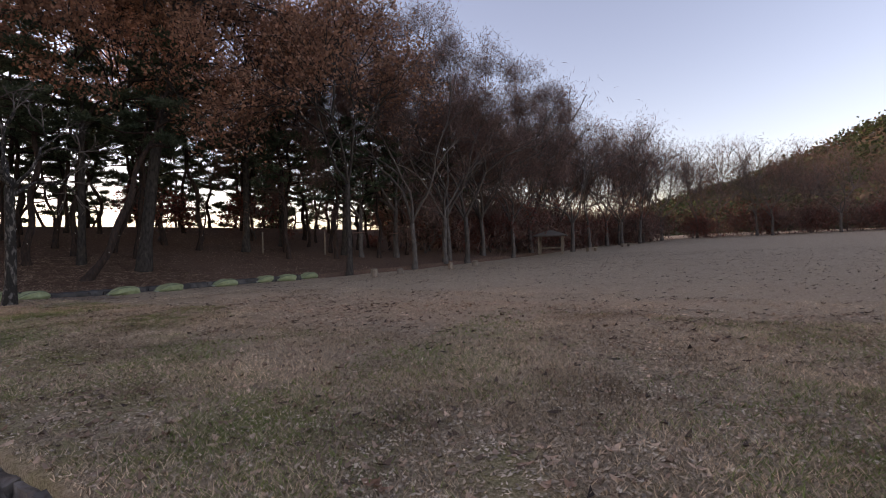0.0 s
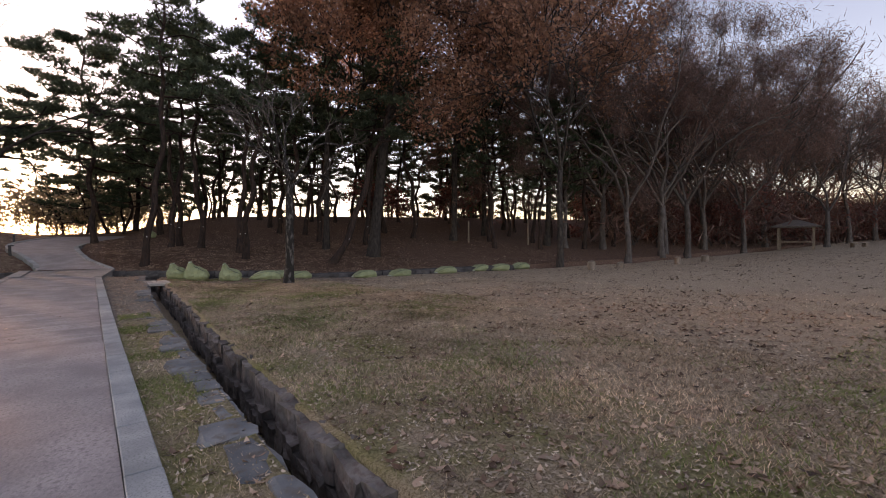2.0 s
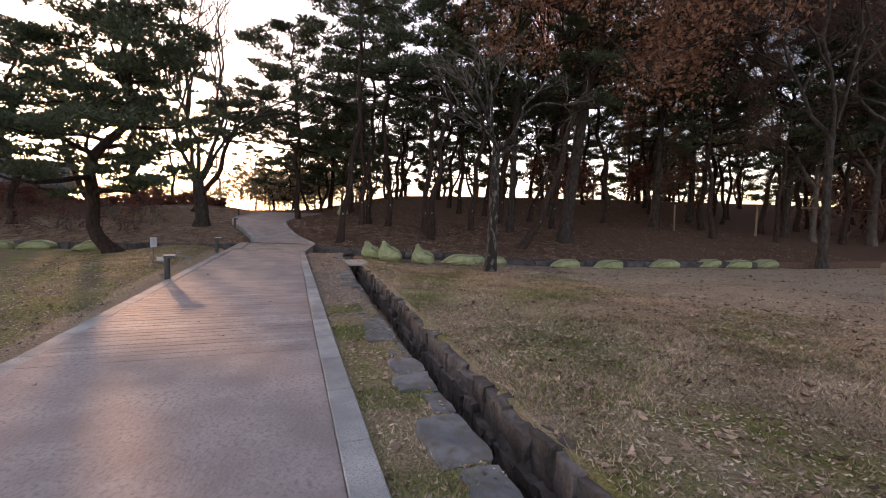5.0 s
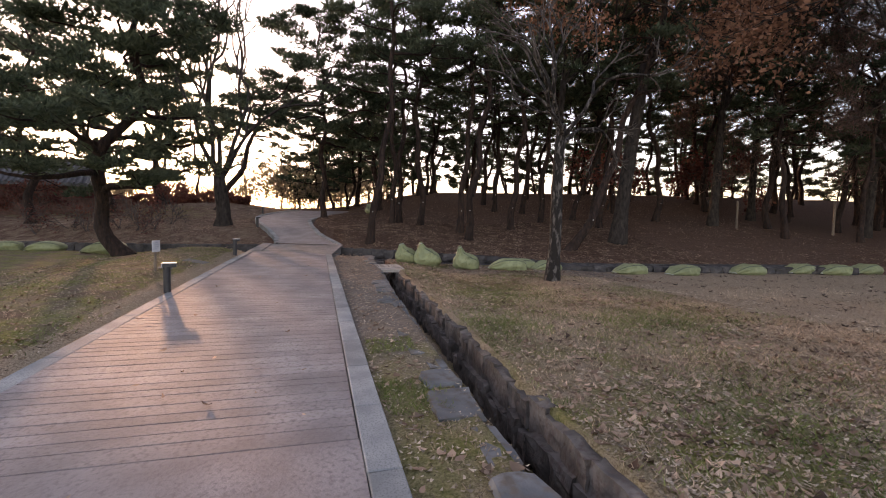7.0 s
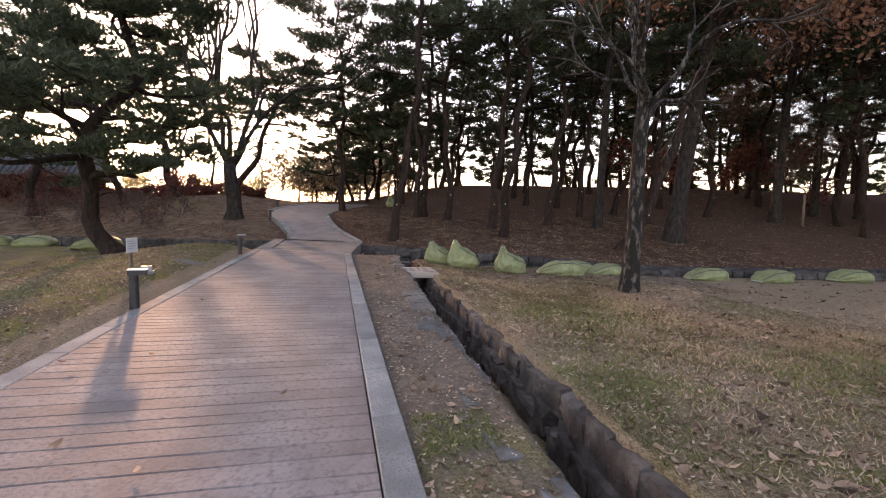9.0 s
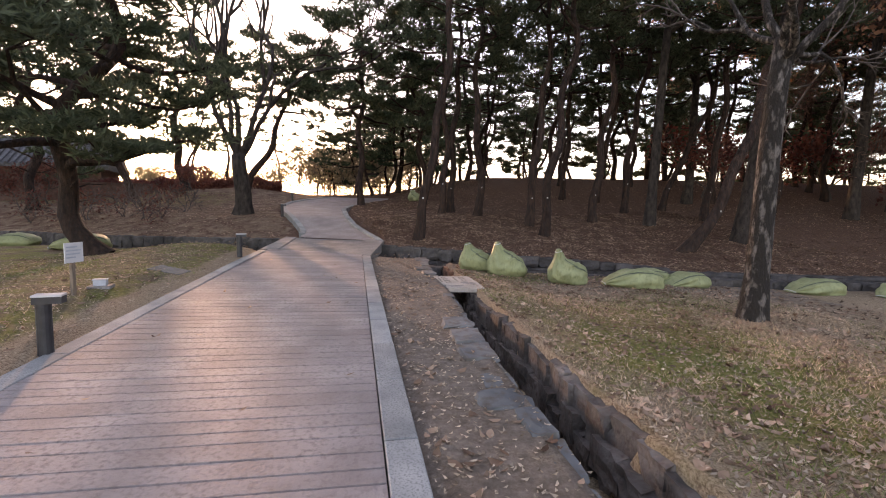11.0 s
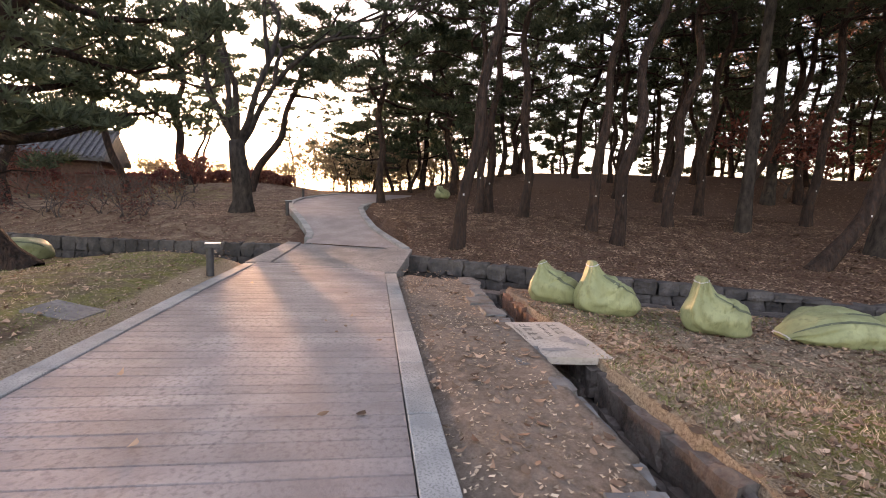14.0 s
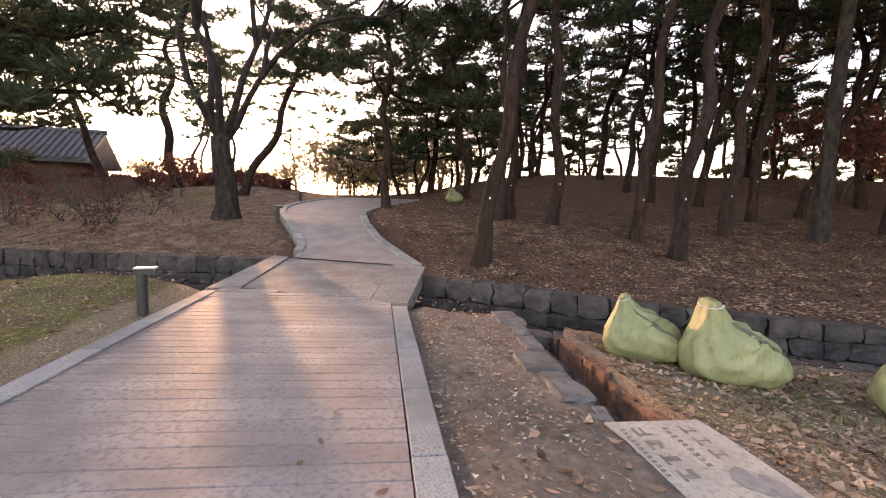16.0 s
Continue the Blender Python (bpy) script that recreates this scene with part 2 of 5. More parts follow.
def fast_mesh(name, v, f, material):
    """A mesh from arrays: v (n, 3), f (m, 3 or 4)."""
    me = bpy.data.meshes.new(name)
    v, f = np.asarray(v, np.float32), np.asarray(f, np.int32)
    me.vertices.add(len(v))
    me.vertices.foreach_set("co", v.ravel())
    me.loops.add(f.size)
    me.loops.foreach_set("vertex_index", f.ravel())
    me.polygons.add(len(f))
    me.polygons.foreach_set("loop_start", np.arange(len(f), dtype=np.int32) * f.shape[1])
    me.materials.append(material)
    me.update(calc_edges=True)
    me.validate()
    return me


def part(name, me, parent, label="", m=None):
    ob = new(name, me)
    ob.parent = parent
    if m is not None:
        ob.matrix_basis = m
    if label:
        ob["label"] = label
    return ob


def thing(name, m, label, category, group="", kind=""):
    ob = new(name)
    ob.matrix_basis = m
    ob.empty_display_size = 0.2
    return tagged(ob, label, category, group, kind)


def unit(v):
    return v / (np.linalg.norm(v) + 1e-9)


# ---------------- the lie of the land ----------------
EDGE_Y = [-60, -14, -10, -6.5, -3.6, -0.2, 1.5, 3, 5, 8, 12, 16, 20, 30, 60, 120]
NEAR_X = [-46, -31.0, -29.2, -27.9, -27.2, -26.4, -25.5, -24.7, -23.8, -22.9, -22.0, -21.2, -20.2, -19.6, -20.2, -19]
FAR_X = [-49, -34.5, -32.6, -31.6, -31.2, -28.9, -27.6, -26.5, -25.4, -24.5, -23.5, -22.7, -21.6, -20.9, -21.4, -20]


def near_edge(y):
    return np.interp(y, EDGE_Y, NEAR_X)


def far_edge(y):
    return np.interp(y, EDGE_Y, FAR_X)


def ease(a, b, v):
    t = np.clip((v - a) / (b - a), 0, 1)
    return t * t * (3 - 2 * t)


def gully_near(x):
    return np.interp(x, [-25.5, -24.5, -20, -18.7, -14, -6, 2], [1.35, 1.2, 1.05, 0.95, 0.8, 0.73, 0.7])


def gully_far(x):
    return np.interp(x, [-25.5, -24.9, -20, -15, -12, -6, 2], [1.9, 1.75, 1.52, 1.4, 1.27, 1.12, 1.08])


def rise(x, y):
    """How far the ground climbs towards the bridge, more so on the left."""
    up = 0.18 * np.clip((-12 - x) / 15, 0, 1) * (1 - 0.85 * ease(0.2, 2.0, y))
    return up + 0.12 * np.clip((-0.3 - y) / 3.2, 0, 1) * np.clip((-12 - x) / 12, 0, 1)


def high(x, y):
    """The ground without its ditches."""
    s = far_edge(y) - x
    right = np.interp(s, [0, 3, 5, 7, 9, 12, 14, 17, 20, 22, 27, 40, 80, 200], [0.1, 0.28, 0.55, 0.9, 1.2, 1.6, 2.0, 3.0, 3.7, 3.8, 3.3, 1.5, 0.2, 0])
    left = np.interp(s, [0, 1, 3, 6, 12, 20, 40, 90, 200], [0.3, 0.45, 1.0, 1.3, 1.8, 2.4, 2.6, 1.5, 0])
    far_left = np.interp(s, [0, 1, 3, 6, 10, 14, 20, 40, 90, 200], [0.3, 0.45, 1.0, 1.25, 1.7, 2.4, 3.0, 3.1, 1.5, 0])
    right = right - 0.24 * ease(5, 10, y) * ease(4, 0, s)
    w, u = ease(-1.0, 9.0, y), ease(-4.5, -9, y)
    beyond = (left * (1 - u) + far_left * u) * (1 - w) + right * w
    lawn = 0.08 * ease(0.4, 1.3, y) - (0.14 * ease(1.5, 3.5, y) + 0.2 * ease(5, 9, y)) * ease(14, 0, x - near_edge(y)) - 0.1 * ease(10, 30, y)
    lawn = lawn + 0.12 * ease(-3.5, -4.2, y) * ease(-14, -19, x) - 0.24 * ease(-5.2, -7.6, y)
    lawn = lawn + 0.015 * np.maximum(0, np.minimum(y - 45 + 0.6 * (x + 5), 130))
    return np.where(s > 0, beyond, lawn + rise(x, y))


def relief(x, y):
    """Gentle unevenness of soil and turf."""
    rng = np.random.default_rng(5)
    out = np.zeros_like(np.asarray(x, float))
    for k in range(40):
        f = rng.uniform(0.2, 3.2)
        a, ph = rng.uniform(0, 2 * math.pi), rng.uniform(0, 6.3)
        out += np.sin((x * math.cos(a) + y * math.sin(a)) * f + ph) / (1 + f) * 0.009
    return out


def ground_z(x, y):
    x, y = np.asarray(x, float), np.asarray(y, float)
    z = high(x, y)
    z = np.where((x > far_edge(y)) & (x < near_edge(y)), -0.6, z)
    z = np.where((y > gully_near(x)) & (y < gully_far(x)) & (x > -26.2), -0.5, z)
    return z


ROAD_X = [-46.5, -44, -41, -39, -37, -34.1, -32.4, -30.7, -29.15]
ROAD_L = [-2.2, -3.6, -4.4, -4.45, -4.2, -3.45, -3.0, -2.65, -2.6]
ROAD_R = [3.0, 1.6, -0.1, -1.0, -1.3, -1.05, -0.7, -0.22, 0.22]


def kerb_right(x):
    return -0.07 + 0.012 * x


def kerb_left(x):
    return -3.2 - 0.006 * x


def build_ground():
    xs = np.unique(np.round(np.concatenate([np.array([-2500, -900, -400]), np.linspace(-220, -60, 30), np.arange(-60, -36, 0.6), np.arange(-36, -17, 0.16), np.arange(-17, 3, 0.3), np.linspace(3, 60, 25), np.array([80, 110, 150, 220, 400, 900, 2500])]), 3))
    ys = np.unique(np.round(np.concatenate([np.array([-2500, -900, -400, -200, -120, -80]), np.linspace(-60, -17, 30), np.arange(-17, 0.3, 0.3), np.arange(0.3, 2.2, 0.07), np.arange(2.2, 24, 0.26), np.arange(24, 60, 0.8), np.linspace(60, 180, 40), np.array([220, 300, 400, 900, 2500])]), 3))
    X, Y = np.meshgrid(xs, ys, indexing="ij")
    Z = ground_z(X, Y)
    rough = relief(X, Y)
    under = (Y < kerb_right(X) + 0.2) & (Y > kerb_left(X) - 0.2) & (X > -27.4)
    upper = np.zeros_like(under)
    for dx in (0, 0.4, 0.8, 1.2, 1.6):
        upper |= (X + dx < -29.0) & (X > -46.5) & (Y > np.interp(X + dx, ROAD_X, ROAD_L) - 0.12) & (Y < np.interp(X + dx, ROAD_X, ROAD_R) + 0.12)
    Z = np.where(under, Z - 0.12, Z + rough)
    Z = np.where(upper, np.minimum(Z, np.interp(X, [-46, -40, -37, -34, -32, -29.2], [2.12, 1.6, 1.36, 1.05, 0.68, 0.36])) - 0.2, Z)
    Z = np.where((np.abs(X) > 300) | (np.abs(Y) > 300), np.minimum(Z, 0) - 1, Z)
    nx, ny = len(xs), len(ys)
    idx = np.arange(nx * ny).reshape(nx, ny)
    F = np.stack([idx[:-1, :-1], idx[1:, :-1], idx[1:, 1:], idx[:-1, 1:]], -1).reshape(-1, 4)
    me = fast_mesh("ground", np.stack([X, Y, Z], -1).reshape(-1, 3), F, M_GROUND)
    S = far_edge(Y) - X
    litter = ease(-2.4, 0.3, S) * np.where(Y < -3, 0.58, 1.0)
    litter = np.maximum(litter, 0.25 * ease(12, 2, X - near_edge(Y)) * (Y > 1.5))
    litter = np.maximum(litter, 0.4 * (Y < -3.5) * (S < 0))
    soil = np.where((Y > kerb_right(X)) & (Y < gully_near(X)), 0.62 * ease(-9, -17, X) + 0.12, 0)
    soil = np.maximum(soil, 0.7 * ease(5.0, 0.5, X - near_edge(Y)) * (Y < 9) * (Y > 1.4) * (S < 0))
    soil = np.maximum(soil, 0.42 * (Y < -3.5) * (S < 0))
    moss = np.maximum(0.95 * np.exp(-(((X + 17.5) / 3.6) ** 2 + ((Y - 3.2) / 1.7) ** 2)), 0.55 * np.exp(-(((X + 8) / 12) ** 2 + ((Y - 2.2) / 2.4) ** 2)))
    moss = np.maximum(moss, 0.64 * (Y < -3.5) * (S < 0))
    moss = np.maximum(moss, 0.5 * ((Y > kerb_right(X)) & (Y < gully_near(X)) & (X > -14)))
    moss = np.maximum(moss, 0.5 * np.exp(-(((X + 31) / 1.6) ** 2 + ((Y - 3.3) / 1.0) ** 2)))
    moss = np.maximum(moss, 0.6 * ease(-5, -9, Y) * ease(4, 9, S) * ease(18, 12, S))
    for name, a in (("litter", litter), ("soil", soil), ("moss", moss)):
        at = me.attributes.new(name, "FLOAT", "POINT")
        at.data.foreach_set("value", a.ravel().astype(np.float32))
    me.polygons.foreach_set("use_smooth", [True] * len(me.polygons))
    ob = tagged(new("ground", me), "dry winter lawn, leaf-covered forest slope and two ditches", "ground", kind="structure")
    return ob


ground = build_ground()


# ---------------- road, kerbs, bridge ----------------
def prism(corners_top, depth):
    """A slab from its upper corners, counter-clockwise seen from above."""
    b = Build()
    t = np.asarray(corners_top, float)
    n = len(t)
    low = t - np.array([0, 0, depth])
    b.add(np.concatenate([t, low]), [tuple(range(n)), tuple(range(2 * n - 1, n - 1, -1))] + [(i, i + n, (i + 1) % n + n, (i + 1) % n) for i in range(n)])
    return b


def road_base():
    b = Build()
    xs = np.linspace(0.9, -26.8, 60)
    rows = [(xx, y, float(rise(xx, y)) - 0.02) for xx in xs for y in np.linspace(kerb_left(xx), kerb_right(xx), 5)]
    b.add(rows, [(i * 5 + k, (i + 1) * 5 + k, (i + 1) * 5 + k + 1, i * 5 + k + 1) for i in range(59) for k in range(4)])
    me = b.mesh("road", M_JOINT)
    if me.polygons[0].normal.z < 0:
        me.flip_normals()
    return me


road = tagged(new("road", road_base()), "pinkish stamped concrete path with cross grooves", "path", kind="structure")
road_back = tagged(new("road_behind", prism([(60, kerb_left(0.9), 0.0), (60, kerb_right(0.9), 0.0), (0.9, kerb_right(0.9), 0.0), (0.9, kerb_left(0.9), 0.0)], 0.1).mesh("road_behind", M_ROAD)), "pinkish concrete path", "path", kind="structure")


def band_mesh(seed, width):
    """One stamped band of the path, 1 wide in y from -0.5 to 0.5, with ragged long edges."""
    rng = np.random.default_rng(seed)
    n = 9
    ys = np.linspace(-0.5, 0.5, n)
    half = width / 2 - 0.0022
    a = -half + rng.uniform(0, 0.004, n)
    c = half - rng.uniform(0, 0.004, n)
    z = rng.uniform(-0.0015, 0.0015, n)
    v = [(a[i], ys[i], -0.012) for i in range(n)] + [(a[i] + 0.004, ys[i], z[i]) for i in range(n)] + [(c[i] - 0.004, ys[i], z[i]) for i in range(n)] + [(c[i], ys[i], -0.012) for i in range(n)]
    f = [(k * n + i, (k + 1) * n + i, (k + 1) * n + i + 1, k * n + i + 1) for k in range(3) for i in range(n - 1)]
    b = Build()
    b.add(v, f)
    me = b.mesh("paving_band", M_ROAD)
    me.flip_normals() if me.polygons[n].normal.z < 0 else None
    return me


WIDTHS = [0.15, 0.2, 0.165, 0.22, 0.18]
bands = [band_mesh(k, WIDTHS[k]) for k in range(5)]
rb = random.Random(12)
x = -11.49
for x0, x1 in ((0.9, -3.4), (-3.41, -7.45), (-7.46, -11.48)):
    part("paving_slab", prism([(x0, kerb_left(x0), 0.004), (x0, kerb_right(x0), 0.004), (x1, kerb_right(x1), 0.004), (x1, kerb_left(x1), 0.004)][::-1], 0.012).mesh("paving_slab", M_ROAD), road)
while x > -27.05:
    pick = rb.randrange(5)
    x -= WIDTHS[pick] / 2
    y0, y1 = kerb_left(x), kerb_right(x)
    if x < -26.4:
        y1 = y0 + (y1 - y0) * max(0.05, (x + 27.2) / 0.8)
    w, z0, z1 = y1 - y0 - 0.012, float(rise(x, y0)), float(rise(x, y1))
    lay = Matrix.Diagonal((1, w, 1, 1))
    lay[2][1] = z1 - z0
    lay[2][0] = float(rise(x + 0.1, y1) - rise(x - 0.1, y1)) / 0.2
    part("paving_band", bands[pick], road, m=Matrix.Translation((x, (y0 + y1) / 2, 0.004 + (z0 + z1) / 2)) @ lay)
    x -= WIDTHS[pick] / 2


def kerb_stone_mesh(length, width, height, seed):
    rng = random.Random(seed)
    bm = bmesh.new()
    bmesh.ops.create_cube(bm, size=1)
    for v in bm.verts:
        v.co = Vector((v.co.x * length, v.co.y * width, v.co.z * height - height / 2)) + Vector([rng.uniform(-0.003, 0.003) for _ in range(3)])
    bmesh.ops.bevel(bm, geom=[e for e in bm.edges], offset=0.008, segments=1, affect="EDGES")
    me = bpy.data.meshes.new("kerb_stone")
    bm.to_mesh(me)
    bm.free()
    me.materials.append(M_KERB)
    return me


kerb_meshes = [kerb_stone_mesh(0.985, 0.215, 0.25, k) for k in range(4)]


def run_of_kerbs(ob, points, meshes, raise_by):
    """Kerb stones end to end along a line of (x, y, z)."""
    pts = [Vector(p) for p in points]
    k = 0
    for a, b in zip(pts, pts[1:]):
        n = max(1, round((b - a).length / 1.0))
        d = (b - a) / n
        for i in range(n):
            c = a + d * (i + 0.5) + Vector((0, 0, raise_by))
            turn = d.to_track_quat("X", "Z").to_matrix().to_4x4()
            part("kerb_stone", meshes[k % len(meshes)], ob, m=Matrix.Translation(c) @ turn @ Matrix.Diagonal((d.length, 1, 1, 1)))
            k += 1


kerb_1 = tagged(new("kerb_1"), "row of flush grey granite kerb stones", "kerb", kind="structure")
run_of_kerbs(kerb_1, [(q, kerb_right(q) + 0.115, float(rise(q, kerb_right(q) + 0.1))) for q in (4, -12, -26.1)], kerb_meshes, 0.03)
kerb_2 = tagged(new("kerb_2"), "row of flush grey granite kerb stones", "kerb", kind="structure")
run_of_kerbs(kerb_2, [(q, kerb_left(q) - 0.115, float(rise(q, kerb_left(q) - 0.1))) for q in (4, -12, -24, -26.9)], kerb_meshes, -0.008)

bridge = tagged(new("bridge"), "small worn concrete bridge slab over the stone ditch", "bridge", kind="structure")
part("deck", prism([(-30.75, -2.72, 0.36), (-27.2, -2.75, 0.27), (-26.42, -0.72, 0.19), (-29.6, -0.28, 0.37)], 0.22).mesh("deck", M_CONC), bridge)
part("edge_beam", prism([(-26.4, -0.7, 0.205), (-26.25, -0.14, 0.205), (-29.0, 0.36, 0.41), (-29.62, -0.26, 0.41)], 0.3).mesh("edge_beam", M_CONC), bridge)
part("edge_beam", prism([(-26.95, -3.25, 0.29), (-27.2, -2.77, 0.29), (-30.78, -2.74, 0.39), (-31.1, -3.15, 0.39)], 0.3).mesh("edge_beam", M_CONC), bridge)


def upper_road():
    b = Build()
    xs = np.linspace(-46.4, -29.2, 60)
    rows = []
    for xx in xs:
        l, r = np.interp(xx, ROAD_X, ROAD_L), np.interp(xx, ROAD_X, ROAD_R)
        skew = 0.75 * ease(-36, -29.2, xx)
        for k in range(7):
            y = l + (r - l) * k / 6
            px = xx - skew * (1 - k / 6) * 2.0
            rows.append((px, y, float(np.interp(xx, [-46, -40, -37, -34, -32, -29.2], [2.12, 1.6, 1.36, 1.05, 0.68, 0.36])) + 0.03))
    b.add(rows, [(i * 7 + k, (i + 1) * 7 + k, (i + 1) * 7 + k + 1, i * 7 + k + 1) for i in range(len(xs) - 1) for k in range(6)])
    me = b.mesh("road_upper", M_ROAD, True)
    if me.polygons[0].normal.z < 0:
        me.flip_normals()
    return tagged(new("road_upper", me), "pinkish concrete path climbing and bending away", "path", kind="structure"), rows


road_2, road_rows = upper_road()
kerb_3 = tagged(new("kerb_3"), "curved row of pale kerb stones", "kerb", kind="structure")
run_of_kerbs(kerb_3, [road_rows[i * 7] for i in range(0, 60, 3)], kerb_meshes, 0.05)
kerb_4 = tagged(new("kerb_4"), "curved row of pale kerb stones", "kerb", kind="structure")
run_of_kerbs(kerb_4, [road_rows[i * 7 + 6] for i in range(0, 60, 3)] + [road_rows[-1]], kerb_meshes, 0.05)


# ---------------- stones of the ditches ----------------
def stone_mesh(name, seed, material, jag=0.09, box=0.75):
    """An irregular block of size 1."""
    rng = np.random.default_rng(seed)
    n = 3
    verts, index, faces = [], {}, []
    for ax in range(3):
        for side in (-1, 1):
            for i in range(n):
                for j in range(n):
                    quad = []
                    for di, dj in ((0, 0), (1, 0), (1, 1), (0, 1)):
                        c = [0, 0, 0]
                        c[ax], c[(ax + 1) % 3], c[(ax + 2) % 3] = side * n, 2 * (i + di) - n, 2 * (j + dj) - n
                        c = tuple(c)
                        if c not in index:
                            index[c] = len(verts)
                            p = np.array(c) / n
                            q = p / np.linalg.norm(p) * 1.25
                            p = (p * box + q * (1 - box)) * 0.5
                            verts.append(p + rng.normal(0, jag * 0.45, 3))
                        quad.append(index[c])
                    faces.append(tuple(quad) if side > 0 else tuple(quad[::-1]))
    b = Build()
    b.add(verts, faces)
    return b.mesh(name, material)


wall_stones = [stone_mesh("stone", 20 + k, M_STONED) for k in range(8)]
gully_stones = [stone_mesh("stone", 40 + k, M_STONE, 0.1, 0.98) for k in range(8)]
M_RUST = mat("rusty_stone", (0.2, 0.1, 0.065), (0.36, 0.2, 0.14), scale=6, c3=(0.14, 0.085, 0.065), scale2=20, rough=0.85, bump=0.6, bscale=26, rnd=0.2, dist=0.02)
rusty_stones = [stone_mesh("stone", 80 + k, M_RUST, 0.07, 0.98) for k in range(4)]
flag_stones = [stone_mesh("flagstone", 60 + k, M_FLAG, 0.09, 0.62) for k in range(6)]
rs = random.Random(4)


def ditch_wall(name, label, edge, sign, y0, y1, heights, meshes):
    ob = tagged(new(name), label, "stone wall", kind="structure")
    for row, (z0, z1) in enumerate(heights):
        y = y0 + rs.uniform(0, 0.2)
        while y < y1:
            w = rs.uniform(0.28, 0.52)
            if not (-3.2 < y < -0.2 and z1 > 0):
                xe = float(edge(y + w / 2))
                slope = math.atan2(float(edge(y + w) - edge(y)), w)
                top = float(high(far_edge(y) - 0.1, y)) if z1 > 0 and sign < 0 else z1
                h = (top if z1 > 0 else min(z1, float(high(far_edge(y) - 0.1, y)) + 0.04) if sign < 0 else z1) - z0
                if h < 0.06:
                    y += w
                    continue
                part("stone", meshes[rs.randrange(len(meshes))], ob, m=Matrix.Translation((xe + sign * (0.06 - 0.03 * row + rs.uniform(-0.02, 0.02)), y + w / 2, z0 + h / 2)) @ Matrix.Rotation(-slope + rs.uniform(-0.06, 0.06), 4, "Z") @ Matrix.Diagonal((0.34, w * 0.97 / math.cos(slope), h * 0.99, 1)))
            y += w
    return ob


wall_far = ditch_wall("ditch_wall_far", "dark dry-laid stone wall holding the forest slope", far_edge, -1, -15, 19, [(-0.62, -0.34), (-0.34, -0.08), (-0.08, 0.2)], wall_stones)
wall_near = ditch_wall("ditch_wall_near", "dark rough stone lining of the ditch", near_edge, 1, -12, 18, [(-0.62, -0.3), (-0.3, -0.03)], wall_stones)

gully = tagged(new("gully_wall_far"), "raised rough grey boulders lining a narrow ditch", "stone wall", kind="structure")
xg = 0.4
while xg > -25.0:
    w = rs.uniform(0.2, 0.44)
    yc = float(gully_far(xg - w / 2))
    slope = math.atan2(float(gully_far(xg - w) - gully_far(xg)), -w)
    if slope > math.pi / 2:
        slope -= math.pi
    if slope < -math.pi / 2:
        slope += math.pi
    h = rs.uniform(0.22, 0.36)
    top = float(high(xg - w / 2, yc + 0.3)) + rs.uniform(-0.08, -0.01)
    part("stone", rusty_stones[rs.randrange(4)] if -24.6 < xg < -22.3 else gully_stones[rs.randrange(8)], gully, m=Matrix.Translation((xg - w / 2, yc + 0.04 + rs.uniform(-0.03, 0.03), top - h / 2)) @ Matrix.Rotation(slope + rs.uniform(-0.12, 0.12), 4, "Z") @ Matrix.Rotation(rs.uniform(-0.1, 0.1), 4, "Y") @ Matrix.Diagonal((w * 1.02, rs.uniform(0.14, 0.24), h, 1)))
    part("stone", gully_stones[rs.randrange(8)], gully, m=Matrix.Translation((xg - w / 2 - 0.12, yc + 0.03, top - h - 0.09)) @ Matrix.Rotation(slope + rs.uniform(-0.1, 0.1), 4, "Z") @ Matrix.Diagonal((w * rs.uniform(0.85, 1.1), 0.28, 0.25, 1)))
    part("stone", gully_stones[rs.randrange(8)], gully, m=Matrix.Translation((xg - w / 2 - 0.05, yc + 0.1, -0.46)) @ Matrix.Rotation(slope, 4, "Z") @ Matrix.Diagonal((w * 1.15, 0.34, 0.36, 1)))
    xg -= w
gully_2 = tagged(new("gully_wall_near"), "flat grey flagstones along the narrow ditch", "stone edging", kind="structure")
xg = 0.4
while xg > -25.4:
    w = rs.uniform(0.35, 0.8)
    yc = float(gully_near(xg - w / 2))
    wide = rs.uniform(0.16, 0.4)
    bend = math.atan2(float(gully_near(xg) - gully_near(xg - w)), w)
    part("flagstone", flag_stones[rs.randrange(6)], gully_2, m=Matrix.Translation((xg - w / 2, yc - wide / 2 + 0.02, -0.045 + float(high(xg - w / 2, yc - 0.15)) + rs.uniform(-0.02, 0.015))) @ Matrix.Rotation(bend + rs.uniform(-0.05, 0.05), 4, "Z") @ Matrix.Diagonal((w * rs.uniform(0.8, 1.0), wide, 0.11, 1)))
    part("stone", gully_stones[rs.randrange(8)], gully_2, m=Matrix.Translation((xg - w / 2, yc - 0.12, -0.28)) @ Matrix.Diagonal((w * 1.1, 0.3, 0.42, 1)))
    xg -= w


# ---------------- trees ----------------
def needles(rng, centres, ups, length, count, slim=0.12):
    """Tufts of thin needles at the centres."""
    c = np.repeat(centres, count, 0)
    d = rng.normal(0, 1, (len(c), 3)) * np.array([1, 1, 0.7]) + np.repeat(ups, count, 0) * 0.5
    d /= np.linalg.norm(d, axis=1)[:, None]
    s = np.cross(d, rng.normal(0, 1, (len(c), 3)))
    s /= np.linalg.norm(s, axis=1)[:, None]
    L = length * rng.uniform(0.7, 1.3, (len(c), 1))
    w = L * slim
    v = np.stack([c - s * w, c + s * w, c + d * L], 1).reshape(-1, 3)
    return v, np.arange(len(v)).reshape(-1, 3)


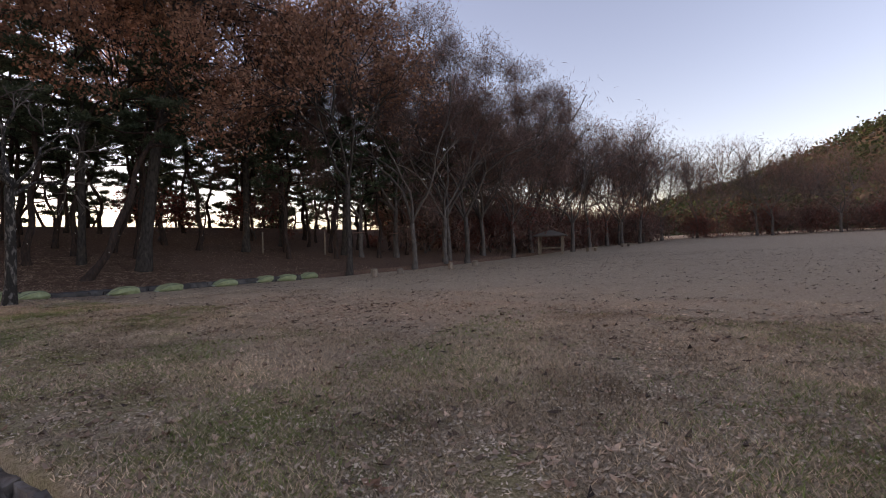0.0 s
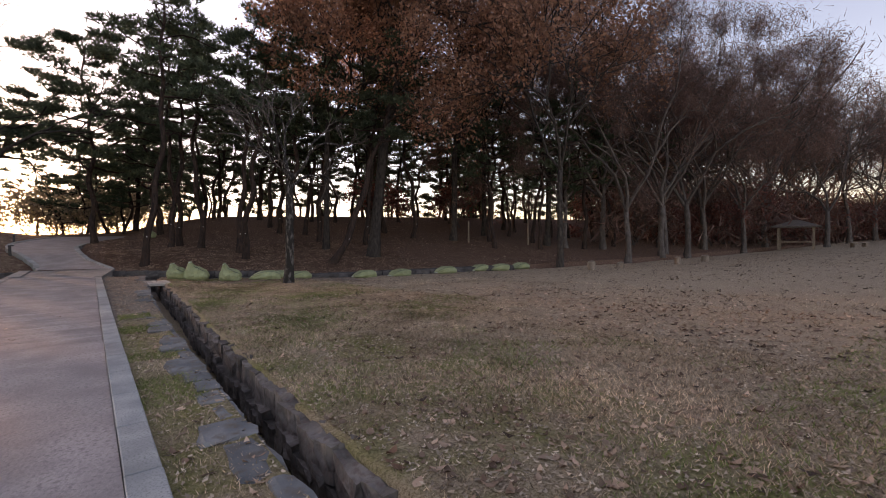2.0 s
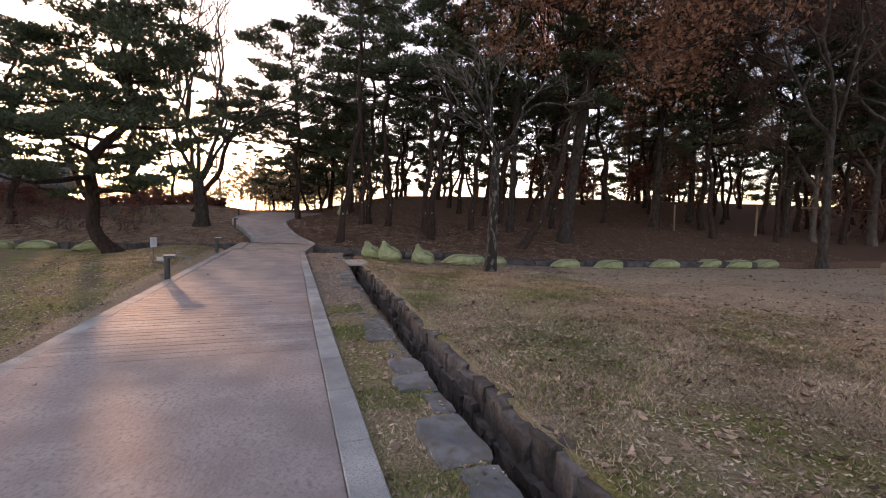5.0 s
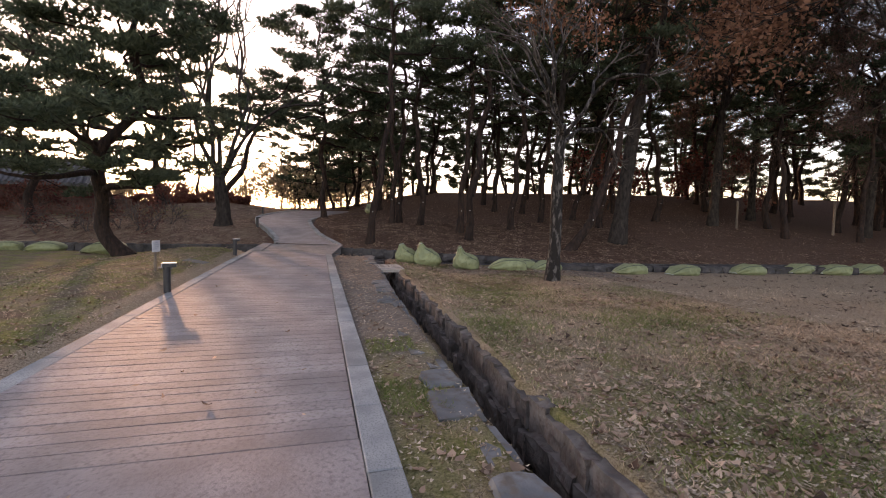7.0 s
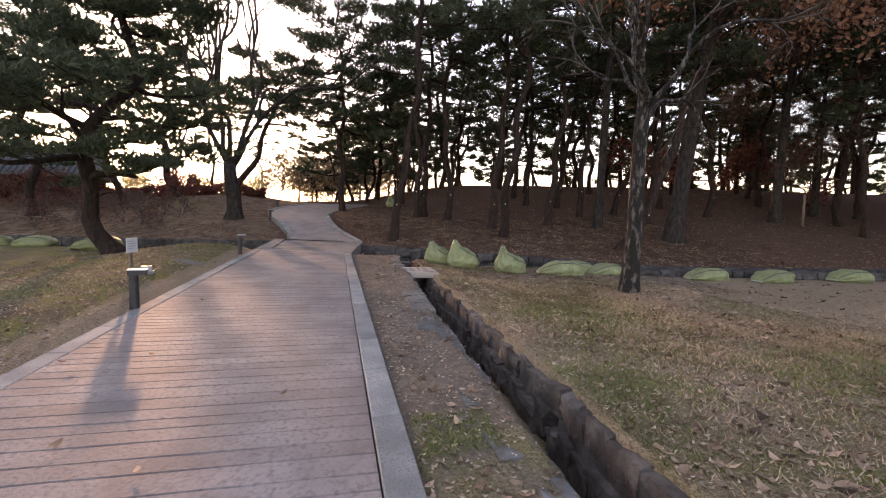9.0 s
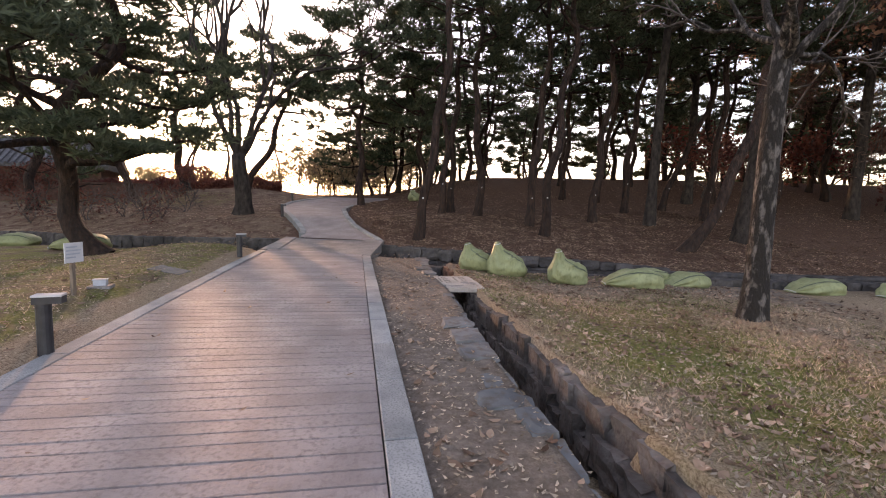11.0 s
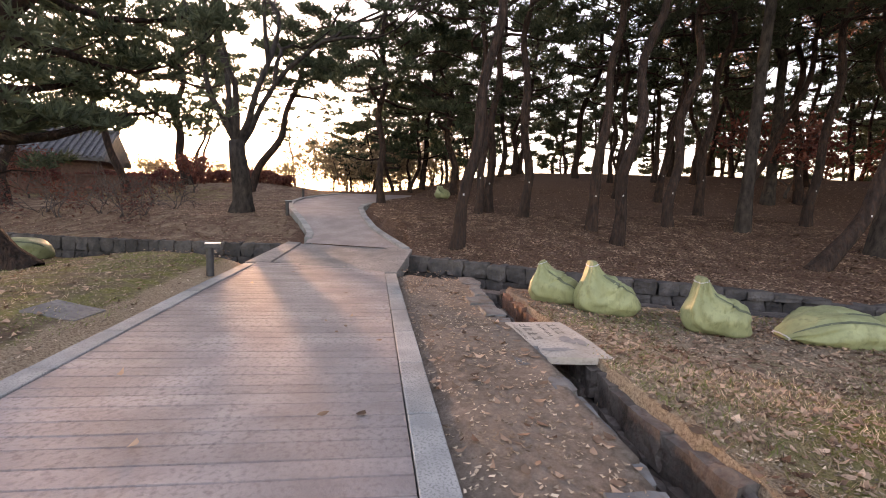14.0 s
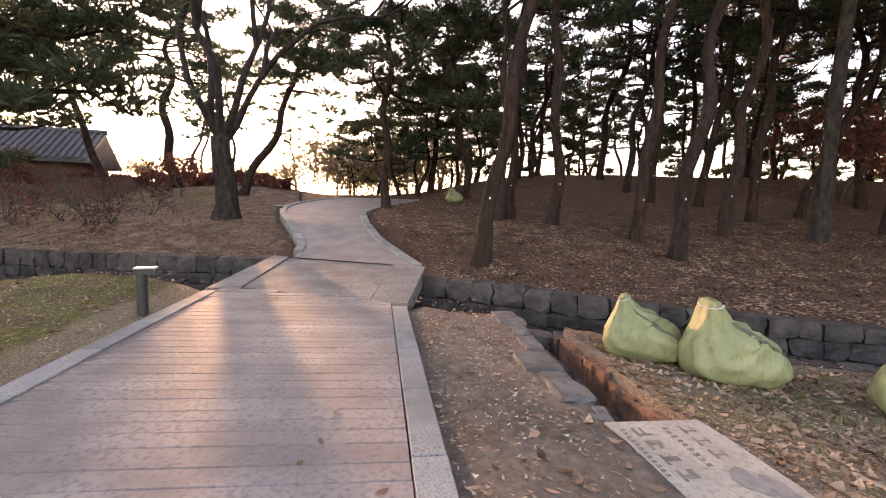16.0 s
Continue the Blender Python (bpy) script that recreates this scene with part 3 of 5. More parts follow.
def leaves(rng, centres, size, spread, slim=0.3, lift=0.0):
    """Small four-cornered leaves scattered round the centres."""
    c = centres + rng.normal(0, spread, centres.shape)
    d = rng.normal(0, 1, c.shape) + np.array([0, 0, lift])
    d /= np.linalg.norm(d, axis=1)[:, None]
    s = np.cross(d, rng.normal(0, 1, c.shape))
    s /= np.linalg.norm(s, axis=1)[:, None]
    L = size * rng.uniform(0.6, 1.3, (len(c), 1))
    if slim < 0.1:
        v = np.stack([c - d * L * 0.5 - s * L * slim, c - d * L * 0.5 + s * L * slim, c + d * L * 0.5], 1).reshape(-1, 3)
        return v, np.arange(len(v)).reshape(-1, 3)
    v = np.stack([c - d * L * 0.5, c + s * L * slim, c + d * L * 0.5, c - s * L * slim], 1).reshape(-1, 3)
    return v, np.arange(len(v)).reshape(-1, 4)


SPINES = {}


def pine_meshes(seed, H, r, lean=(0, 0), wave=0.25, crown=0.5, spread=2.6, limbs=15, flare=1.0, pow_=1.25, nlen=0.2, curl=0.0, pads=4, per=150, slim=0.1, droop=0.0):
    """Trunk with crooked limbs, and the needles in flat pads along them, of a red pine."""
    rng = np.random.default_rng(seed)
    t = np.linspace(0, 1, 26)
    ph = rng.uniform(0, 6.3, 4)
    wob = rng.uniform(0.06, 0.14) * (r / 0.17) * np.clip(t * 8, 0, 1)
    px = lean[0] * t ** pow_ + wave * (np.sin(5 * t + ph[0]) - math.sin(ph[0])) * 0.6 + 0.4 * wave * (np.sin(11 * t + ph[1]) - math.sin(ph[1]))
    py = lean[1] * t ** pow_ + wave * (np.sin(5 * t + ph[2]) - math.sin(ph[2])) * 0.6 + 0.4 * wave * (np.sin(11 * t + ph[3]) - math.sin(ph[3]))
    py = py - curl * np.sin(6.9 * t) * (1 - t) + wob * np.sin(H * t * 2.0 + ph[1])
    px = px + wob * np.sin(H * t * 1.7 + ph[3])
    P = np.stack([px, py, H * t - 0.15], 1)
    R = r * (1 - 0.8 * t ** 1.1)
    R[0] *= 1 + 0.45 * flare
    R[1] *= 1 + 0.1 * flare
    wood = Build()
    wood.tube(P, R * rng.uniform(0.93, 1.07, len(R)), 9)
    centres, sizes = [], []
    for k in range(limbs):
        tk = crown + (0.97 - crown) * (k + rng.uniform(-0.4, 0.4)) / max(1, limbs - 1)
        tk = min(max(tk, crown), 0.98)
        base = np.array([np.interp(tk, t, P[:, i]) for i in range(3)])
        az = k * 2.4 + rng.uniform(-0.6, 0.6)
        rel = (tk - crown) / (1 - crown)
        L = spread * (1 - 0.6 * rel ** 1.3) * rng.uniform(0.6, 1.15)
        out = np.array([math.cos(az), math.sin(az), 0])
        lift = rng.uniform(-0.12, 0.2) + 0.45 * rel ** 2 - droop
        s = np.linspace(0, 1, 7)[:, None]
        side = np.cross(out, [0, 0, 1])
        sway = rng.uniform(0, 6)
        pts = base + out * L * s + np.array([0, 0, 1]) * L * (lift * s + 0.16 * np.sin(4.5 * s + sway) * s) + side * L * 0.14 * (np.sin(s * 5 + sway) - math.sin(sway))
        rr = np.linspace(max(0.025, r * (1 - tk) * 0.6 + 0.02), 0.01, 7)
        wood.tube(pts, rr, 5)
        centres.append(pts[-1]), sizes.append(0.15 * spread)
        for q in range(pads):
            i = 2 + (q * 4) // max(1, pads - 1) if pads > 1 else 5
            i = min(i, 6)
            d = unit(out * rng.uniform(0.3, 0.8) + side * (1 if q % 2 else -1) * rng.uniform(0.5, 1.1) + np.array([0, 0, rng.uniform(0.0, 0.4)]))
            l2 = L * rng.uniform(0.16, 0.36) * (1.25 - 0.1 * i)
            q2 = pts[i] + d * l2 * np.linspace(0, 1, 4)[:, None] + np.array([0, 0, 0.15]) * np.array([[0], [0.1], [0.4], [1]]) * l2
            wood.tube(q2, [0.02, 0.015, 0.011, 0.006], 4)
            centres.append(q2[-1]), sizes.append(spread * rng.uniform(0.11, 0.2))
    for k in range(5):
        tk = rng.uniform(0.55 * crown, crown)
        base = np.array([np.interp(tk, t, P[:, i]) for i in range(3)])
        az = rng.uniform(0, 6.3)
        d = np.array([math.cos(az), math.sin(az), rng.uniform(-0.2, 0.4)]) * rng.uniform(0.6, 1.6)
        wood.tube([base, base + d * 0.4, base + d * 0.8 + np.array([0, 0, rng.uniform(-0.2, 0.2)])], [0.03, 0.018, 0.006], 4)
    C, S = np.array(centres), np.array(sizes)
    tufts = max(4, per // 6)
    c = np.repeat(C, tufts, 0)
    e = rng.normal(0, 1, (len(c), 3))
    e = e / np.linalg.norm(e, axis=1)[:, None] * rng.uniform(0.15, 1.0, (len(c), 1)) ** 0.6
    e[:, 2] = np.where(e[:, 2] < 0, 0.35 * e[:, 2], e[:, 2])
    c = c + e * np.repeat(S, tufts)[:, None] * np.array([1.0, 1.0, 0.42])
    ups = e * np.array([0.9, 0.9, 0.2]) + np.array([0, 0, 1.1])
    v, f = needles(rng, c, ups * 1.6, nlen, 6, slim)
    tk = wood.mesh("trunk", M_PBARK, True)
    SPINES[tk.name] = (P, R)
    return tk, fast_mesh("crown", v, f, M_NEEDLE)


def branch(rng, wood, twigs, tips, p, d, L, r, depth, up, split, thin):
    k = 4 if depth > 2 else 3
    pts, q, dd = [p], p, d
    for i in range(k - 1):
        dd = unit(dd + rng.normal(0, 0.22, 3) + np.array([0, 0, up]))
        q = q + dd * L / (k - 1)
        pts.append(q)
    (wood if depth > 2 else twigs).tube(pts, np.linspace(r, max(r * 0.62, thin), k), 8 if r > 0.12 else 5 if r > 0.035 else 3)
    if depth == 0:
        tips.append(q)
        return
    tips.append(q) if depth == 1 else None
    for j in range(split if depth > 1 else 3):
        a = rng.normal(0, 1, 3)
        a = unit(a - dd * np.dot(a, dd))
        ang = rng.uniform(0.25, 0.75) if j else rng.uniform(0.05, 0.35)
        nd = unit(dd * math.cos(ang) + a * math.sin(ang))
        start = pts[-1] if j < 2 else pts[-2]
        branch(rng, wood, twigs, tips, start, nd, L * rng.uniform(0.62, 0.85), max(r * (0.66 if j else 0.75), thin), depth - 1, up, split, thin)


def broad_meshes(seed, H, r, depth=6, up=0.06, split=2, stems=1, limb=0.6, clear=0.25, lean=(0, 0), leaf=0, leaf_size=0.16, leaf_spread=0.3, leaf_mat=None, leaf_slim=0.3, leaf_lift=0.0, thin=0.006, bark=None, twig=None, flare=0.4, splay=0.35, fork=0.55):
    """A broad-leaved tree: bare limbs and twigs, and leaves if leaf per tip is not 0."""
    rng = np.random.default_rng(seed)
    wood, twigs, tips = Build(), Build(), []
    hub = np.array([lean[0], lean[1], H * clear])
    s = np.linspace(0, 1, 6)
    P = np.stack([lean[0] * s ** 1.3 + 0.05 * np.sin(4 * s + seed), lean[1] * s ** 1.3 + 0.05 * np.sin(5 * s), H * clear * s - 0.15 * (1 - s)], 1)
    R = r * (1 - 0.25 * s)
    R[0] *= 1 + flare
    wood.tube(P, R, 10)
    hub = P[-1]
    n = stems if stems > 1 else 3
    total = sum(0.74 ** i for i in range(depth))
    for k in range(n):
        az = k * 2 * math.pi / n + rng.uniform(-0.4, 0.4) + seed
        d = unit(np.array([math.cos(az) * splay, math.sin(az) * splay, 1]) * 1.0) if k or stems > 1 else unit(np.array([0.1, 0.1, 1]))
        branch(rng, wood, twigs, tips, hub - np.array([0, 0, 0.1 * k]), d, H * (1 - clear) / total * rng.uniform(0.85, 1.1), r * (fork if stems > 1 else limb), depth - 1, up, split, thin)
    trunk = wood.mesh("trunk", bark or M_BARK, True)
    fine = twigs.mesh("branchwork", twig or bark or M_BARK, True)
    crown = None
    if leaf:
        c = np.repeat(np.array(tips), leaf, 0)
        v, f = leaves(rng, c, leaf_size, leaf_spread, leaf_slim, leaf_lift)
        crown = fast_mesh("crown", v, f, leaf_mat or M_OAK)
    return trunk, crown, fine


def plant(name, x, y, meshes, label, category, group="", turn=0.0, scale=1.0, sink=0.0):
    z = float(high(x, y)) - sink
    ob = thing(name, Matrix.Translation((x, y, z)) @ Matrix.Rotation(turn, 4, "Z") @ Matrix.Scale(scale, 4), label, category, group)
    part("trunk", meshes[0], ob)
    if meshes[1]:
        part("crown", meshes[1], ob)
    if len(meshes) > 2:
        tagged(part("branchwork", meshes[2], ob), kind="stuff")
    return ob


PINE_LABEL = "red pine with bare sinuous trunk and dark needle crown"
# x, y, height, radius, lean in x, lean in y, wave, bend of lean, seed, share of height below the crown
for k, (x, y, H, r, lx, ly, wv, bend, sd, cf) in enumerate([
    (-29.0, 1.52, 13.5, 0.16, 0.3, 1.0, 0.22, 0.7, 1, 0.55),
    (-35.0, 3.8, 12, 0.17, 0.0, 0.25, 0.15, 1, 2, 0.5),
    (-34.5, 3.25, 12, 0.15, 0.0, 0.5, 0.2, 1, 3, 0.5),
    (-33.4, 4.7, 12, 0.17, 0.0, 0.5, 0.4, 1, 4, 0.55),
    (-31.4, 6.4, 12.5, 0.17, 0.2, 1.2, 0.2, 1.2, 5, 0.55),
    (-29.4, 6.25, 12, 0.18, 0.2, 2.2, 0.22, 1.4, 6, 0.55),
    (-31.9, 9.5, 12.5, 0.18, 0.0, 1.3, 0.25, 1.1, 7, 0.52),
    (-37.5, 12.6, 12, 0.17, 0.0, 2.0, 0.25, 1.0, 8, 0.5),
    (-34.6, 12.6, 12, 0.18, 0.0, 0.8, 0.3, 1.0, 9, 0.5),
    (-35.1, 15.0, 11.5, 0.16, 0.3, 3.6, 0.3, 0.9, 10, 0.5),
    (-36.2, 18.9, 12, 0.2, 0.0, -0.8, 0.3, 1, 11, 0.5),
    (-27.0, 10.2, 11.5, 0.19, 0.5, 4.6, 0.3, 0.85, 12, 0.55),
    (-38.3, 10.9, 12, 0.16, 0.0, 0.6, 0.3, 1, 13, 0.45),
    (-31.85, 14.9, 12, 0.17, 0.0, 0.8, 0.3, 1, 15, 0.5),
    (-33.3, 19.8, 12.5, 0.19, 0.0, -1.2, 0.3, 1, 16, 0.5),
    (-36.2, 26.3, 12.5, 0.19, 0.0, 0.3, 0.3, 1, 17, 0.5),
    (-35.8, 32.1, 12.5, 0.2, 0.0, 0.3, 0.3, 1, 18, 0.5),
    (-41.5, 3.4, 8.5, 0.2, 0.3, -1.3, 0.4, 1, 19, 0.4),
    (-44.5, -7.8, 9.6, 0.24, 0.0, 3.8, 0.25, 1, 21, 0.55),
    (-48.5, -12.6, 10.9, 0.3, 0.0, 0.3, 0.35, 1, 22, 0.56),
    (-45.5, -14.6, 10.9, 0.22, 0.0, -2.4, 0.3, 1, 23, 0.52),
    (-46.5, 1.4, 7.5, 0.12, 0.0, 0.4, 0.3, 1, 24, 0.22),
    (-47.2, 0.4, 7.0, 0.12, 0.0, -0.6, 0.3, 1, 25, 0.22),
]):
    H = H * 1.12 if H > 11 else H
    wide = 19 <= sd <= 23
    made = pine_meshes(100 + sd, H, r, (lx, ly), wv, cf, 4.3 if wide else 3.4, 19 if wide else 15, pow_=bend, per=250 if wide else 140, nlen=0.25, slim=0.12)
    tree = plant("pine_tree", x, y, made, PINE_LABEL, "tree", "pines of the grove")
    if sd < 17 and sd != 14:
        P, R = SPINES[made[0].name]
        h = 1.25 + 0.15 * math.sin(sd * 2.3)
        c = [float(np.interp(h, P[:, 2], P[:, i])) for i in range(2)]
        b = Build()
        b.box(-0.004, 0.004, -0.02, 0.02, -0.025, 0.025)
        part("tag", b.mesh("tag", M_WHITE), tree, "small white number tag", Matrix.Translation((c[0] + float(np.interp(h, P[:, 2], R)) + 0.004, c[1] - 0.03, h)))

plant("pine_tree", -26.5, -7.05, pine_meshes(300, 9.6, 0.25, (0.3, 0.9), 0.2, 0.23, 4.6, 24, nlen=0.22, curl=1.0, pads=6, per=310, slim=0.12, droop=-0.02), "spreading red pine with a curved trunk and low needle pads", "tree")

plant("pine_tree", -39.0, -16.3, pine_meshes(301, 11, 0.24, (0.3, 0.4), 0.3, 0.3, 5.2, 18, nlen=0.27, pads=5, per=230, slim=0.12), "broad red pine with layered needle pads", "tree")
plant("pine_tree", -33.5, -17.5, pine_meshes(302, 10.5, 0.22, (0.3, 0.4), 0.4, 0.28, 5.0, 18, nlen=0.27, pads=5, per=230, slim=0.12), "broad red pine with layered needle pads", "tree")
plant("pine_tree", -39.0, -0.42, pine_meshes(303, 13.0, 0.18, (0, -0.3), 0.15, 0.36, 4.2, 20, nlen=0.25, pads=5, per=260, slim=0.12), "tall pine beside the bend of the path", "tree")
shared_pines = [pine_meshes(400 + k, 12.5, 0.17, (1.6 * math.sin(2.1 * k), 1.6 * math.cos(3.3 * k)), 0.35, 0.42, 3.3, 14, nlen=0.34, pads=3, per=72, slim=0.13) for k in range(6)]
rp = random.Random(8)
spots = [(-41, 19.6), (-40, 16), (-42.4, 10.8), (-44.3, 7.7), (-39, 22), (-39.5, 28), (-35, 33), (-38, 38), (-31, 36), (-27, 42), (-34, 46), (-41, 12), (-43, 19), (-42, 26), (-43, 33), (-44, 42), (-36, 52), (-28, 53), (-42, 55)]
for i in range(32):
    yy = rp.uniform(1, 70)
    spots.append((float(far_edge(yy)) - rp.uniform(15, 34), yy))
spots += [(float(far_edge(yy)) - back, yy) for yy, back in ((23, 6), (25, 9), (27, 5), (29, 8), (31, 4.5), (33, 9), (36, 5))]
spots += [(float(far_edge(yy)) - back, yy) for yy, back in ((30, 12), (34.5, 11), (37, 8), (41, 7), (43, 10), (46, 6), (48, 11))]
for k, (x, y) in enumerate(spots):
    plant("pine_tree", x + rp.uniform(-0.3, 0.3), y + rp.uniform(-0.3, 0.3), shared_pines[k % 6], PINE_LABEL, "tree", "pines of the grove", rp.uniform(0, 6.3), rp.uniform(0.8, 1.1))
young = [pine_meshes(450 + k, 7.0, 0.12, (0.3 * k, -0.4), 0.4, 0.2, 2.6, 13, nlen=0.36, pads=3, per=84, slim=0.14) for k in range(3)]
for k in range(34):
    yy = 2 + 62 * k / 33 + rp.uniform(-0.8, 0.8)
    plant("pine_tree", float(far_edge(yy)) - rp.uniform(19, 30), yy, young[k % 3], "low young pine with branches near the ground", "tree", "young pines on the crest", rp.uniform(0, 6.3), rp.uniform(0.7, 1.15))

# pines and scrub behind the house and round the bend
for k, (x, y, s) in enumerate([(-49, 1.5, 0.6), (-52, -1, 0.62), (-47, 3.8, 0.65), (-56, 4, 0.7), (-51, 4, 0.55), (-54, 0.5, 0.5), (-66, 5, 0.9), (-70, 9, 1.0), (-45, -27, 0.8), (-40, -27, 0.9), (-60, -36, 1.1), (-56, -31, 1.0), (-68, -40, 1.1), (-50, -33, 0.9), (-75, -6, 0.8), (-84, -1, 0.9), (-57, -12, 0.85), (-63, -17, 0.95), (-72, -20, 1.0), (-66, -9, 0.8)]):
    plant("pine_tree", x, y, shared_pines[(k + 2) % 6], PINE_LABEL, "tree", "", k * 1.3, s)

for k, (x, y, s) in enumerate([(-60, -3.5, 0.8), (-52.5, -2.6, 0.7), (-57, -0.5, 0.9)]):
    plant("pine_tree", x, y, young[k % 3], "low young pine with branches near the ground", "tree", "young pines on the crest", k * 1.1, s)

# dry-leaved oaks of the forest edge
for k, (x, y, H, r, ly) in enumerate([(-27.95, 13.4, 20.5, 0.34, 1.2), (-31.5, 22.5, 23, 0.26, 0.2), (-27.5, 29.0, 23, 0.24, 0.3), (-36.5, 17.5, 22, 0.24, 0.2), (-20.9, 22.4, 20, 0.2, 0.2), (-33.5, 27.5, 22, 0.24, 0.2), (-31.0, 11.6, 19, 0.2, 0.3)]):
    plant("oak_tree", x, y, broad_meshes(500 + k, H, r, 6, 0.03, 3, 1, 0.5, 0.42 if y < 14 else 0.3, (0.1, ly), leaf=17, leaf_size=0.205, leaf_spread=0.38, leaf_mat=M_OAK, thin=0.01, bark=M_OBARK, splay=0.6), "tall oak holding brown dry leaves", "tree", "oaks of the forest edge")

# bare trees
# paler bark on the first tree's twigs stands for the skylight on them
plant("bare_tree", -18.9, 5.15, broad_meshes(600, 7.9, 0.165, 6, 0.03, 2, 6, 0.32, 0.5, (0.0, 0.2), thin=0.007, splay=1.5, fork=0.4, bark=M_FLECK, twig=M_BARK), "bare grey tree with a rough trunk and spreading twigs", "tree")
plant("bare_tree", -35.9, -5.8, broad_meshes(601, 13.5, 0.4, 7, 0.1, 2, 5, 0.5, 0.2, (0.0, -0.1), thin=0.008, splay=0.5, fork=0.36, bark=M_OBARK), "bare multi-stemmed tree with upright twigs", "tree")
tall_bare = [broad_meshes(610 + k, 18.5, 0.22, 7, 0.04, 2, 4, 0.5, 0.2, leaf=40, leaf_size=0.48, leaf_spread=0.38, leaf_mat=M_TWIG, leaf_slim=0.027, leaf_lift=0.6, thin=0.011, splay=0.5) for k in range(3)]
for k, (x, y, s) in enumerate([(-20.8, 29.7, 0.9), (-21.1, 34.9, 0.95), (-20.9, 38.6, 1.05), (-22.7, 45.6, 1.0), (-26.2, 29.7, 0.8), (-23, 46, 1.05), (-22, 37, 1.0), (-25, 33, 1.0), (-24.5, 41, 1.05), (-21, 50, 0.95)]):
    plant("bare_tree", x, y, tall_bare[k % 3], "tall slender bare tree at the lawn edge", "tree", "bare trees of the lawn edge", k * 2.1, s * 1.1)
far_brown = [broad_meshes(640 + k, 17, 0.24, 4, 0.03, 3, 1, 0.5, 0.2, leaf=42, leaf_size=0.6, leaf_spread=0.72, leaf_mat=M_TWIG, leaf_slim=0.03, leaf_lift=0.4, thin=0.02, splay=0.7) for k in range(4)]
rf = random.Random(3)
for k in range(72):
    q = k / 71
    bx = np.interp(q, [0, 0.3, 0.5, 1], [-24, -22, -10, 95]) + rf.uniform(-6, 6) - (8 if k % 2 else 0)
    by = np.interp(q, [0, 0.3, 0.5, 1], [46, 78, 102, 150]) + rf.uniform(-4, 8) + (10 if k % 2 else 0)
    plant("bare_tree", float(bx), float(by), far_brown[k % 4], "brown leafless tree of the far wood", "tree", "trees of the far wood", rf.uniform(0, 6.3), rf.uniform(1.05, 1.3) * (1 - 0.35 * max(0.0, q - 0.5) * 2))
low_red = [broad_meshes(660 + k, 4.2, 0.07, 5, 0.0, 3, 3, 0.5, 0.12, leaf=7, leaf_size=0.2, leaf_spread=0.25, leaf_mat=M_RED, thin=0.008, splay=0.8) for k in range(2)]
for k, (x, y) in enumerate([(-24, 50), (-25, 57), (-23, 63), (-27, 45), (-24, 70), (-29, 39), (-37, 19), (-36.5, 27), (-43, -18), (-44, -10.5), (-41.5, -20.5)]):
    plant("maple_tree", x, y, low_red[k % 2], "small maple with dull red leaves", "tree", "maples under the wood", k * 1.7, rf.uniform(0.9, 1.3) * (0.55 if y < 0 else 1))
shrub = [broad_meshes(680 + k, 1.5, 0.03, 4, 0.0, 3, 4, 0.5, 0.08, leaf=2 * (k % 2), leaf_size=0.09, leaf_spread=0.12, leaf_mat=M_RED, thin=0.006, splay=0.7) for k in range(4)]
for k, (x, y) in enumerate([(-35.7, -12.1), (-35.6, -10.6), (-34.9, -9.6), (-35.0, -8.9), (-37.0, -8.7), (-36.7, -13.2), (-38, -10.6), (-36.2, -14.6), (-39, -12.2)]):
    plant("shrub", x, y, shrub[k % 4], "small bare shrub with a few red leaves", "shrub", "shrubs on the slope", k * 0.9, rf.uniform(1.1, 1.5))


